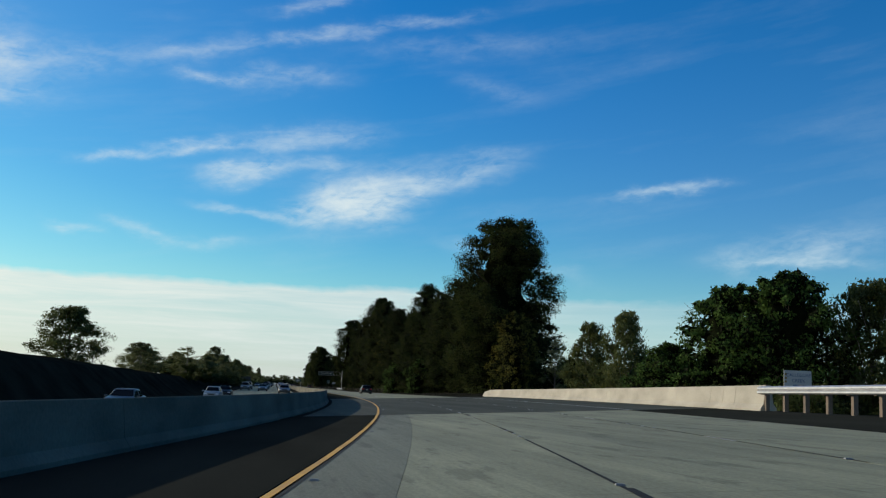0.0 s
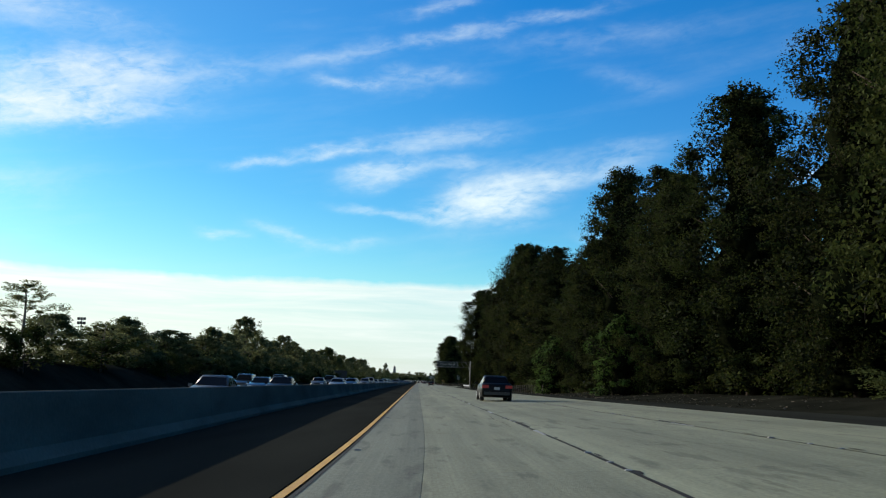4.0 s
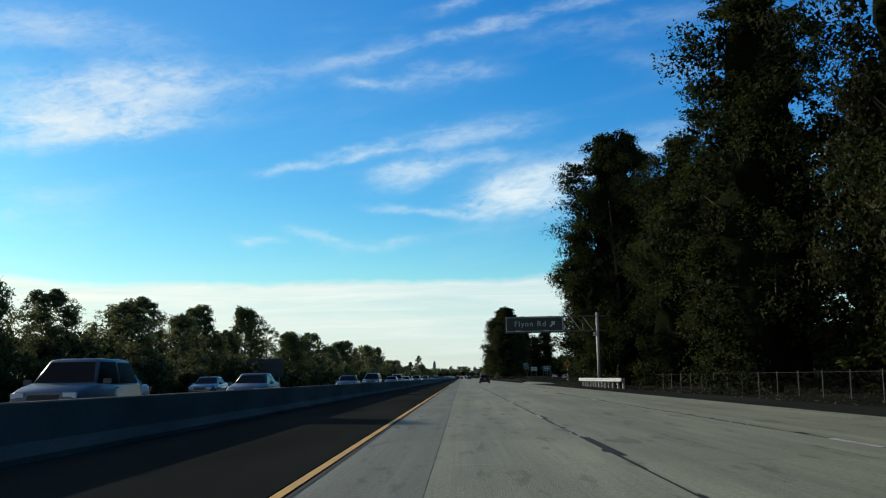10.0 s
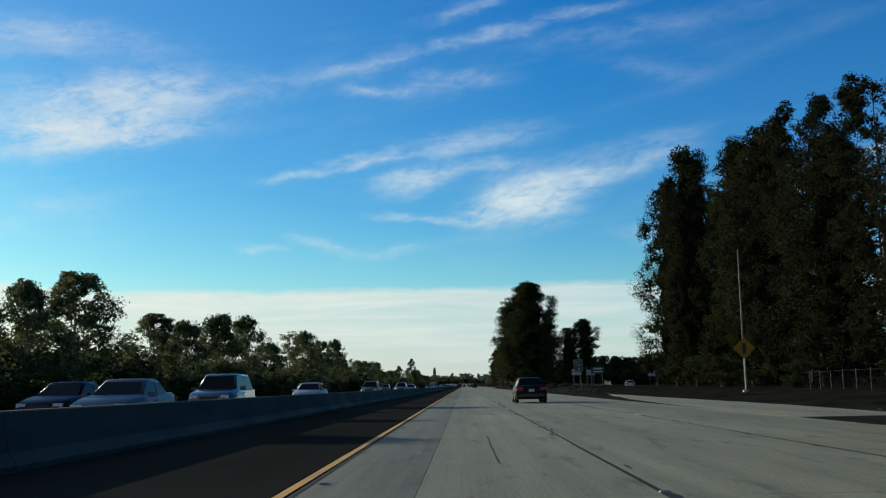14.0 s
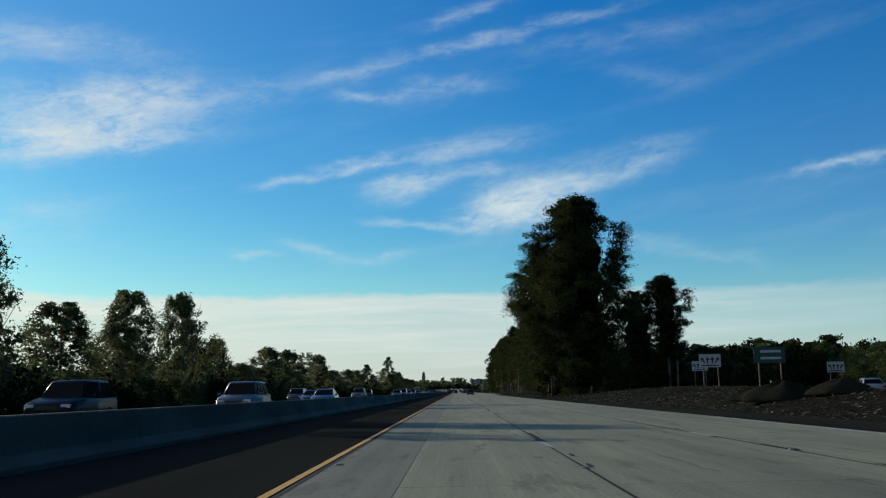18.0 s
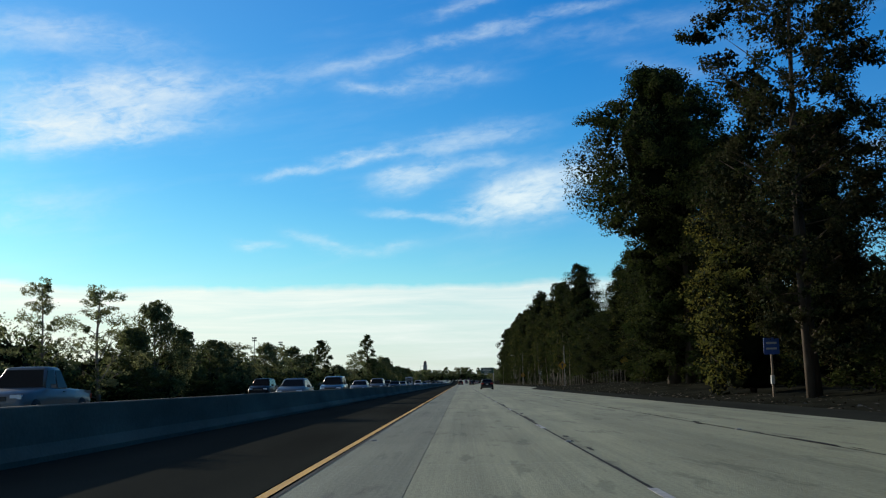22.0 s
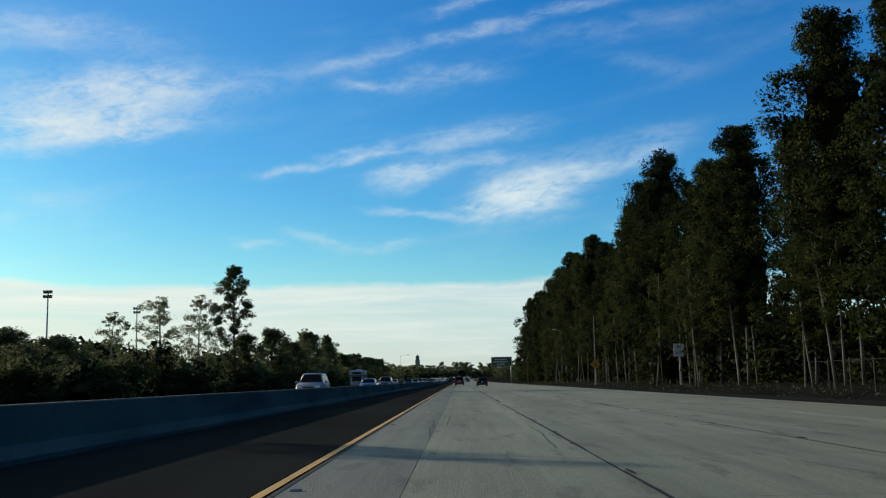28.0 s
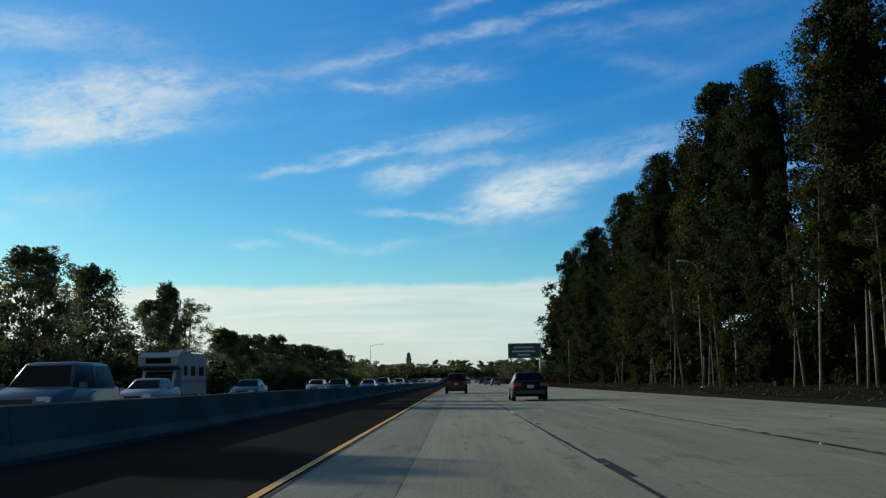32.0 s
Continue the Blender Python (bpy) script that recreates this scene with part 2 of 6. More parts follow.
def concrete(name, colour, stain):
    """Old traffic-worn concrete: broad stains, long tyre streaks along the road, wheel paths, speckle, and a tone for each slab."""
    m = bpy.data.materials.new(name)
    m.use_nodes = True
    n, l = m.node_tree.nodes, m.node_tree.links
    b = n["Principled BSDF"]
    b.inputs["Roughness"].default_value, b.inputs["Specular IOR Level"].default_value = 0.82, 0.3
    geo = n.new("ShaderNodeNewGeometry")

    def noise_at(scale, stretch, detail, lo, hi, rough=0.55):
        mp = n.new("ShaderNodeMapping")
        mp.inputs["Scale"].default_value = stretch
        l.new(geo.outputs["Position"], mp.inputs["Vector"])
        t = n.new("ShaderNodeTexNoise")
        t.inputs["Scale"].default_value, t.inputs["Detail"].default_value, t.inputs["Roughness"].default_value = scale, detail, rough
        l.new(mp.outputs[0], t.inputs["Vector"])
        r = n.new("ShaderNodeMapRange")
        r.inputs["From Min"].default_value, r.inputs["From Max"].default_value = 0.3, 0.7
        r.inputs["To Min"].default_value, r.inputs["To Max"].default_value = lo, hi
        l.new(t.outputs[0], r.inputs["Value"])
        return r.outputs[0]

    def times(a, c):
        t = n.new("ShaderNodeMath")
        t.operation = "MULTIPLY"
        for i, v in enumerate((a, c)):
            if isinstance(v, float):
                t.inputs[i].default_value = v
            else:
                l.new(v, t.inputs[i])
        return t.outputs[0]

    broad_stain = noise_at(0.55, (1, 0.06, 1), 6, 0.0, 1.0, 0.6)
    mix = n.new("ShaderNodeMix")
    mix.data_type = "RGBA"
    mix.inputs["A"].default_value, mix.inputs["B"].default_value = (*colour, 1), (*stain, 1)
    l.new(broad_stain, mix.inputs["Factor"])
    value = times(noise_at(2.2, (1, 0.012, 1), 4, 0.86, 1.12), noise_at(9.0, (1, 0.010, 1), 3, 0.95, 1.05))
    value = times(value, noise_at(34.0, (1, 0.004, 1), 2, 0.93, 1.07))
    spots = noise_at(2.2, (1, 0.16, 1), 5, -3.4, 3.4, 0.6)
    spots.node.clamp = True
    clip = n.new("ShaderNodeMapRange")
    clip.inputs["From Min"].default_value, clip.inputs["From Max"].default_value = 1.2, 2.4
    clip.inputs["To Min"].default_value, clip.inputs["To Max"].default_value = 1.0, 0.66
    l.new(spots, clip.inputs["Value"])
    value = times(value, clip.outputs[0])
    value = times(value, noise_at(1.4, (1, 0.10, 1), 8, 0.84, 1.14, 0.7))
    value = times(value, noise_at(24.0, (1, 0.35, 1), 4, 0.80, 1.20, 0.65))
    xyz = n.new("ShaderNodeSeparateXYZ")
    l.new(geo.outputs["Position"], xyz.inputs[0])
    wave = n.new("ShaderNodeMath")
    wave.operation = "COSINE"
    l.new(times(xyz.outputs[0], 2 * math.pi / LANE), wave.inputs[0])
    band = n.new("ShaderNodeMath")
    band.operation = "MULTIPLY_ADD"
    band.inputs[1].default_value, band.inputs[2].default_value = 0.07, 1.0
    l.new(wave.outputs[0], band.inputs[0])
    value = times(value, band.outputs[0])
    for src, share in ((n.new("ShaderNodeObjectInfo").outputs["Random"], 0.14), (geo.outputs["Random Per Island"], 0.14)):
        t = n.new("ShaderNodeMath")
        t.operation = "MULTIPLY_ADD"
        t.inputs[1].default_value, t.inputs[2].default_value = share, 1 - share / 2
        l.new(src, t.inputs[0])
        value = times(value, t.outputs[0])
    hsv = n.new("ShaderNodeHueSaturation")
    l.new(mix.outputs["Result"], hsv.inputs["Color"])
    l.new(value, hsv.inputs["Value"])
    l.new(hsv.outputs[0], b.inputs["Base Color"])
    bp = n.new("ShaderNodeBump")
    bp.inputs["Strength"].default_value, bp.inputs["Distance"].default_value = 0.3, 0.012
    l.new(noise_at(60.0, (1, 0.25, 1), 3, 0, 1), bp.inputs["Height"])
    l.new(bp.outputs[0], b.inputs["Normal"])
    return m


CONCRETE = concrete("worn_concrete", (0.212, 0.221, 0.143), (0.137, 0.147, 0.099))
CONCRETE_DARK = concrete("darker_worn_concrete", (0.150, 0.164, 0.116), (0.094, 0.104, 0.078))
BRIDGE = material("grey_deck", (0.060, 0.066, 0.052), 0.85, vary=(0.032, 0.036, 0.029), scale=0.6, fine=18, amount=0.7, bump=0.25, stretch=(1, 0.08, 1), spec=0.08)
ASPHALT = material("old_asphalt", (0.029, 0.031, 0.0265), 0.9, vary=(0.020, 0.0212, 0.0185), scale=0.5, fine=45, amount=0.6, bump=0.5, stretch=(1, 0.15, 1), spec=0.0)
SEALANT = material("dark_sealant", (0.016, 0.016, 0.0155), 0.8, spec=0.15, scale=2, amount=0.25)
YELLOW = material("yellow_paint", (0.62, 0.33, 0.035), 0.7, vary=(0.42, 0.22, 0.03), scale=1.6, fine=18, amount=0.5, stretch=(1, 0.4, 1))
WHITE = material("worn_white_paint", (0.34, 0.35, 0.35), 0.7, vary=(0.16, 0.16, 0.155), scale=2.2, fine=16, amount=0.7)
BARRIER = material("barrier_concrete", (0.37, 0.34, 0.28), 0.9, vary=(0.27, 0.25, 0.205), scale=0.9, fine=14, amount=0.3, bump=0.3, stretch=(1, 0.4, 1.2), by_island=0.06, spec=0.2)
# median concrete darkened: the shade on its near face is in the colour
MEDIAN = material("shade_darkened_concrete", (0.150, 0.142, 0.114), 0.9, vary=(0.086, 0.082, 0.066), scale=0.7, fine=14, amount=0.5, bump=0.3, stretch=(1, 0.3, 1.2), spec=0.04)
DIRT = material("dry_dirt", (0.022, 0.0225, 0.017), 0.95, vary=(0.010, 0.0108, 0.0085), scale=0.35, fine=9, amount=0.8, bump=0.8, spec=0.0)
LITTER = material("leaf_litter", (0.12, 0.10, 0.075), 0.95, vary=(0.05, 0.042, 0.032), scale=3, fine=30, amount=0.6, by_island=0.9, spec=0.1)
CHIPS = material("wood_chip_mulch", (0.20, 0.165, 0.125), 0.95, vary=(0.09, 0.075, 0.058), scale=3, fine=30, amount=0.6, by_island=1.1, spec=0.1)
GRASS = material("dry_grass", (0.075, 0.062, 0.03), 0.9, vary=(0.04, 0.045, 0.018), scale=0.8, amount=0.5, by_island=0.8, spec=0.15, through_light=0.2)
BARK = material("pale_bark", (0.20, 0.178, 0.150), 0.9, vary=(0.085, 0.073, 0.060), scale=2.2, fine=12, amount=0.5, bump=0.4, stretch=(1, 1, 0.3), spec=0.15)
DARK_BARK = material("brown_bark", (0.06, 0.046, 0.034), 0.9, vary=(0.035, 0.027, 0.021), scale=2.2, fine=12, amount=0.5, bump=0.4, stretch=(1, 1, 0.3), spec=0.15)


def leaf(name, a, b, c=0.75, t=0.16):
    return material(name, a, 0.75, vary=b, scale=0.35, fine=3.0, amount=0.5, by_island=c, by_piece=0.25, spec=0.03, through_light=t)


GUM_LEAF = leaf("gum_leaves", (0.022, 0.034, 0.0095), (0.038, 0.045, 0.0125), t=0.32)
# gum_leaves darkened: inner crown shade put into the colour; palm fronds share it
GUM_DARK = leaf("crown_shade_and_palm_leaves", (0.010, 0.014, 0.006), (0.014, 0.018, 0.007), t=0.05)
# near-black: the deep shade inside the crowns is put into the colour
GUM_SHADE_CORE = material("crown_shade_core", (0.004, 0.0055, 0.0028), 1.0, spec=0.0, vary=(0.007, 0.009, 0.004), scale=6.5, fine=18, amount=0.8, bump=1.0)
GUM_BROWN = leaf("brown_gum_leaves", (0.036, 0.031, 0.014), (0.026, 0.030, 0.012), t=0.2)
GUM_YELLOW = leaf("yellow_green_leaves", (0.135, 0.118, 0.024), (0.075, 0.084, 0.022), t=0.32)
VINE_LEAF = leaf("bright_green_leaves", (0.075, 0.125, 0.028), (0.045, 0.085, 0.022), t=0.3)
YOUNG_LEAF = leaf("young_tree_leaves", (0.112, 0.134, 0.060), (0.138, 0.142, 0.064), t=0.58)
# darker copy of young_tree_leaves: inner crown shade put into the colour
YOUNG_SHADE = leaf("shade_toned_young_leaves", (0.066, 0.084, 0.038), (0.084, 0.094, 0.040), t=0.45)
HEDGE_LEAF = leaf("hedge_leaves", (0.058, 0.080, 0.029), (0.076, 0.090, 0.031), t=0.45)
STEEL = material("galvanised_steel", (0.45, 0.46, 0.47), 0.45, 0.7, vary=(0.34, 0.34, 0.35), scale=3, amount=0.25)
POLE = material("weathered_pole", (0.26, 0.26, 0.25), 0.6, 0.3, vary=(0.24, 0.24, 0.23), scale=2, amount=0.25)
LAMP_GREY = material("dull_grey_pole", (0.15, 0.15, 0.145), 0.7, 0.2, vary=(0.11, 0.11, 0.105), scale=2, amount=0.25)
WOOD = material("grey_post_wood", (0.15, 0.11, 0.08), 0.9, vary=(0.09, 0.07, 0.05), scale=5, fine=30, amount=0.5, stretch=(1, 1, 0.2))
RUST = material("dark_steel", (0.07, 0.065, 0.06), 0.7, 0.3, scale=3, amount=0.25)
SIGN_GREEN = plain("green_sign_sheet", (0.010, 0.048, 0.036), 0.45)
SIGN_NIGHT = plain("dark_green_sign_sheet", (0.006, 0.018, 0.018), 0.5)
SIGN_WHITE = plain("white_sign_sheet", (0.38, 0.38, 0.37), 0.55)
# yellow dimmed: the backlit look of the sign faces is in the colour
SIGN_YELLOW = plain("yellow_sign_sheet", (0.24, 0.135, 0.012), 0.6, spec=0.2)
SIGN_BLUE = plain("blue_sign_sheet", (0.02, 0.06, 0.25), 0.5)
# sign back darkened: its backlit dimness is put into the colour
SIGN_DULL = plain("backlit_dark_sign_back", (0.055, 0.06, 0.06), 0.8, spec=0.1)
LEGEND_GREY = plain("faded_white_legend", (0.40, 0.41, 0.40), 0.5)
LEGEND_BLACK = plain("black_legend", (0.015, 0.015, 0.015), 0.5)
LEGEND_BLUE = plain("blue_legend", (0.06, 0.10, 0.20), 0.5)
RUBBER = plain("tyre_rubber", (0.018, 0.018, 0.018), 0.85)
RIM = plain("alloy_rim", (0.35, 0.35, 0.36), 0.35, 0.8)
GLASS = plain("tinted_car_glass", (0.006, 0.007, 0.008), 0.08, spec=0.06)
TRIM = plain("black_trim", (0.02, 0.02, 0.02), 0.5)
LAMP_RED = plain("red_tail_lens", (0.35, 0.012, 0.010), 0.25)
LAMP_CLEAR = plain("clear_lamp_lens", (0.65, 0.66, 0.68), 0.15)
# white and silver are darkened: shade on oncoming fronts is in the paint
PAINTS = {
    "white": plain("white_car_paint", (0.24, 0.25, 0.255), 0.45, coat=0.15), "silver": plain("silver_car_paint", (0.075, 0.08, 0.085), 0.45, 0.2, coat=0.15),
    "grey": plain("grey_car_paint", (0.055, 0.06, 0.066), 0.3, 0.4, coat=0.6), "black": plain("black_car_paint", (0.006, 0.006, 0.007), 0.35, coat=0.0, spec=0.10),
    "maroon": plain("dark_maroon_car_paint", (0.05, 0.014, 0.012), 0.4, 0.1, coat=0.0, spec=0.3), "blue": plain("blue_car_paint", (0.03, 0.07, 0.16), 0.3, 0.3, coat=0.7),
    "tan": plain("tan_car_paint", (0.36, 0.31, 0.24), 0.35, 0.3, coat=0.6),
}
FENCE = plain("dull_fence_wire", (0.022, 0.022, 0.020), 0.85, 0.0, spec=0.1)
ROOF_TILE = material("brown_roof_tile", (0.16, 0.09, 0.06), 0.85, scale=1.5, amount=0.4)
# wall colour darkened: the tower's backlit tone is put into it
FAR_WALL = material("far_building_wall", (0.15, 0.155, 0.16), 0.8, scale=0.3, amount=0.2)


# ---- mesh helpers ----
class Shape:
    """Collects vertices and faces for one mesh."""

    def __init__(self):
        self.v, self.f = [], []

    def box(self, c, size, m=None):
        x, y, z = (a / 2 for a in size)
        pts = [Vector((sx * x, sy * y, sz * z)) + Vector(c) for sz in (-1, 1) for sy in (-1, 1) for sx in (-1, 1)]
        if m is not None:
            pts = [m @ p for p in pts]
        k = len(self.v)
        self.v += [tuple(p) for p in pts]
        self.f += [tuple(k + i for i in q) for q in ((0, 2, 3, 1), (4, 5, 7, 6), (0, 1, 5, 4), (2, 6, 7, 3), (0, 4, 6, 2), (1, 3, 7, 5))]
        return self

    def rings(self, rings, caps=True, closed=True):
        k, n = len(self.v), len(rings[0])
        for r in rings:
            self.v += [tuple(p) for p in r]
        last = n if closed else n - 1
        for i in range(len(rings) - 1):
            for j in range(last):
                a, b = k + i * n + j, k + i * n + (j + 1) % n
                self.f.append((a, b, b + n, a + n))
        if caps:
            self.f.append(tuple(k + j for j in reversed(range(n))))
            self.f.append(tuple(k + (len(rings) - 1) * n + j for j in range(n)))
        return self

    def tube(self, pts, radii, n=8):
        pts = [Vector(p) for p in pts]
        out = []
        for i, p in enumerate(pts):
            way = (pts[min(i + 1, len(pts) - 1)] - pts[max(i - 1, 0)]).normalized()
            side = way.cross(Vector((0, 0, 1)) if abs(way.z) < 0.9 else Vector((1, 0, 0))).normalized()
            up = side.cross(way)
            out.append([p + (side * math.cos(2 * math.pi * j / n) + up * math.sin(2 * math.pi * j / n)) * radii[i] for j in range(n)])
        return self.rings(out)

    def poly(self, pts, thick, m=None):
        """A flat plate in the x-z plane, its front towards -y."""
        k, n = len(self.v), len(pts)
        both = [Vector((x, y, z)) for y in (0.0, thick) for x, z in pts]
        if m is not None:
            both = [m @ p for p in both]
        self.v += [tuple(p) for p in both]
        self.f.append(tuple(range(k, k + n)))
        self.f.append(tuple(reversed(range(k + n, k + 2 * n))))
        self.f += [(k + i, k + n + i, k + n + (i + 1) % n, k + (i + 1) % n) for i in range(n)]
        return self

    def mesh(self, name, mat, smooth=False):
        me = bpy.data.meshes.new(name)
        me.from_pydata(self.v, [], self.f)
        me.materials.append(mat)
        if smooth:
            me.polygons.foreach_set("use_smooth", [True] * len(me.polygons))
        me.update()
        return me


def part(name, shape, mat, parent=None, label="", smooth=False):
    ob = new(name, shape.mesh(name, mat, smooth) if isinstance(shape, Shape) else shape)
    if parent is not None:
        ob.parent = parent
    return tagged(ob, label)


def thing(name, m, label, category, group="", kind=""):
    ob = new(name)
    ob.empty_display_size = 0.2
    ob.matrix_basis = m
    return tagged(ob, label, category, group, kind)


def strip(s_list, d0, d1, z, thick=0.0, width_at=None):
    """A band along the road between two offsets; with a thickness it is a slab."""
    g = Shape()
    out = []
    for s in s_list:
        a, b = (d0, d1) if width_at is None else width_at(s)
        if thick:
            out.append([place(s, a, z), place(s, a, z - thick), place(s, b, z - thick), place(s, b, z)])
        else:
            out.append([place(s, a, z), place(s, b, z)])
    if thick:
        return g.rings(out)
    g.rings(out, caps=False, closed=False)
    g.f = [tuple(reversed(q)) for q in g.f]
    return g


def steps(a, b, w):
    n = max(1, round((b - a) / w))
    return [a + (b - a) * i / n for i in range(n + 1)]


def lettering(text, size, mat, parent, m, name="lettering", gap=1.0):
    cu = bpy.data.curves.new("text", "FONT")
    cu.body, cu.size, cu.align_x, cu.align_y, cu.extrude, cu.space_character = text, size, "CENTER", "CENTER", 0.004, gap
    tmp = bpy.data.objects.new("text", cu)
    me = bpy.data.meshes.new_from_object(tmp)
    bpy.data.objects.remove(tmp)
    me.materials.clear()
    me.materials.append(mat)
    ob = part(name, me, mat, parent)
    ob.matrix_basis = m @ pose(0, 0, 0, 90)
    return ob


# ---- the ground: one sheet ----
def smooth(a, b, x):
    t = min(max((x - a) / (b - a), 0.0), 1.0)
    return t * t * (3 - 2 * t)


def ramp_mid(s):
    return float(np.interp(s, [425, 460, 500, 540, 580, 620, 680, 760], [12.8, 14.5, 18.5, 24.5, 32, 41, 57, 80]))


def right_edge(s):
    """The right edge of the concrete lanes."""
    return 3 * LANE + LANE * smooth(752, 800, s)


def land(s, d):
    """Height of the ground over the road's own plane."""
    z = -0.09
    out = d - right_edge(s) - 2.6
    if out > 0 and s > 128 and not 225 < s < 385:
        z += min(out * 0.05, 0.45)
    if 530 < s < 660 and d > 12:
        mid = (13.6 + ramp_mid(s) - 3.2) / 2
        half = max(mid - 13.6, 0.5)
        z += 0.75 * smooth(530, 552, s) * (1 - smooth(630, 660, s)) * max(0.0, 1 - abs(d - mid) / half) ** 0.6
    if 700 < s < 800 and d > 15:
        z += 0.35 * smooth(15, 19, d) * (1 - smooth(760, 800, s))
    if d < -20:
        top = float(np.interp(s, [-100, 40, 100, 180, 260, 330, 370], [5.5, 4.6, 3.6, 2.6, 1.6, 0.5, 0.0]))
        z += top * smooth(-20.5, -26.5, d)
    if 28 < s < 120 and (d > 17.5):
        z -= 3.0 * smooth(17.5, 22, d) * smooth(28, 45, s) * (1 - smooth(105, 125, s))
    return z


GROUND_D = [-3000, -900, -300, -140, -80, -55, -40, -32, -29, -27, -25, -23.5, -22, -20.5, -18, -10, 0, 8, 11, 13, 13.9, 14.6, 15.5, 16.5, 17.5,
            18.5, 19.5, 20.5, 22, 24, 27, 30, 35, 42, 55, 80, 140, 300, 900, 3000]
GROUND_S = steps(-120, 660, 6) + steps(668, 1250, 10)[0:] + steps(1270, 2100, 25) + [2300, 2600, 3000, 3600, 4400]
rough = random.Random(4)


def sheet_point(s, d):
    """Points of the ground sheet; far from the road it runs straight out, so that it never folds on the bend."""
    near = max(-140, min(140, d))
    p = place(max(s, -115), near, land(s, near) + (rough.uniform(-0.09, 0.09) if (d > 16 or d < -22) and abs(d) < 60 else 0))
    h = radians(heading(-115))
    back_off = min(0, s + 115)
    return p + Vector((d - near - math.sin(h) * back_off, math.cos(h) * back_off, 0))


g = Shape()
g.rings([[sheet_point(s, d) for d in GROUND_D] for s in [-3000, -800, -300] + GROUND_S], caps=False, closed=False)
g.f = [tuple(reversed(q)) for q in g.f]
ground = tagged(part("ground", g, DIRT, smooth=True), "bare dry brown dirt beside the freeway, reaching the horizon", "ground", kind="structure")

# ---- the road ----
ALONG = steps(-115, 1250, 6) + steps(1275, 2100, 25)
road = thing("road", pose(0, 0, 0), "three-lane pale worn concrete freeway with sealed joints", "road", kind="structure")
shoulder = part("left_shoulder", strip(ALONG, -4.35, -0.10, -0.004, 0.08), ASPHALT, road, "dark asphalt inner shoulder")
part("right_shoulder", strip(ALONG, 0, 0, -0.006, 0.08, width_at=lambda s: (right_edge(s) + 0.02, right_edge(s) + (4.4 if s < 128 else 2.5))), ASPHALT, road, "dark asphalt outer shoulder")
BRIDGE_A, BRIDGE_B = 45.0, 111.0
part("bridge_deck", strip(steps(BRIDGE_A, BRIDGE_B, 3), -3.3, 15.6, 0.003, 0.05), BRIDGE, road, "smooth dark grey bridge deck")
part("expansion_joint", Shape().rings([[place(BRIDGE_B + 0.04, d, 0.008), place(BRIDGE_B + 0.16, d, 0.008)] for d in (-3.4, 4, 8, 15.6)], caps=False, closed=False), SEALANT, road)
part("expansion_joint", Shape().rings([[place(BRIDGE_A - 0.16, d, 0.008), place(BRIDGE_A - 0.04, d, 0.008)] for d in (-3.4, 4, 8, 15.6)], caps=False, closed=False), SEALANT, road)
other_road = thing("opposite_road", pose(0, 0, 0), "pale concrete opposite carriageway behind the median barrier", "road", kind="structure")
for i in range(3):
    part("lane", strip(ALONG, -6.4 - LANE * i, -6.4 - LANE * (i + 1) + 0.03, 0.0, 0.06), CONCRETE, other_road)
part("shoulder", strip(ALONG, -20.2, -17.75, -0.006, 0.06), ASPHALT, other_road)
part("shoulder", strip(ALONG, -6.38, -5.0, -0.006, 0.06), ASPHALT, other_road)

exit_ramp = thing("exit_ramp", pose(0, 0, 0), "concrete exit ramp curving away from the freeway", "road", kind="structure")
RAMP_S = steps(425, 760, 6)
part("ramp_lane", strip(RAMP_S, 0, 0, -0.001, 0.08, width_at=lambda s: (max(ramp_mid(s) - 2.1, right_edge(s) + 0.03), ramp_mid(s) + 2.1)), CONCRETE, exit_ramp)
part("ramp_shoulder", strip(RAMP_S, 0, 0, -0.012, 0.08, width_at=lambda s: (ramp_mid(s) + 2.12, ramp_mid(s) + 4.0)), ASPHALT, exit_ramp)
part("white_edge_line", strip(RAMP_S, 0, 0, 0.004, 0, width_at=lambda s: (ramp_mid(s) + 1.7, ramp_mid(s) + 1.82)), WHITE, exit_ramp)
part("white_gore_line", strip(steps(500, 545, 4), 0, 0, 0.004, 0, width_at=lambda s: (right_edge(s) - 0.35, right_edge(s) - 0.15)), WHITE, exit_ramp)

part("yellow_line", strip(ALONG, -0.055, 0.055, 0.006), YELLOW, road, "worn yellow edge line")
part("joint_seal", strip(ALONG, 0.09, 0.15, 0.0045), SEALANT, road)
part("right_edge_line", strip(steps(BRIDGE_A, BRIDGE_B, 3), 11.45, 11.57, 0.008), WHITE, road)

# lane stripes, raised markers and the tar-filled joints between the lanes
stripe_mesh = Shape().box((0, 0, 0.0045), (0.10, 2.0, 0.003)).mesh("lane_stripe", WHITE)
dot = Shape()
dot.rings([[Vector((r * math.cos(a), r * math.sin(a) * 0.9, z)) for a in (2 * math.pi * i / 8 for i in range(8))] for r, z in ((0.055, 0.004), (0.045, 0.016), (0.02, 0.021))])
dot_mesh = dot.mesh("road_marker", WHITE)
mk = Shape().rings([[Vector((sx * a, sy * b, z)) for sx, sy in ((-1, -1), (1, -1), (1, 1), (-1, 1))] for a, b, z in ((0.055, 0.055, 0.004), (0.045, 0.02, 0.024))])
reflector_mesh = mk.mesh("reflector", plain("dull_reflector", (0.16, 0.16, 0.15), 0.5))
tar = random.Random(9)
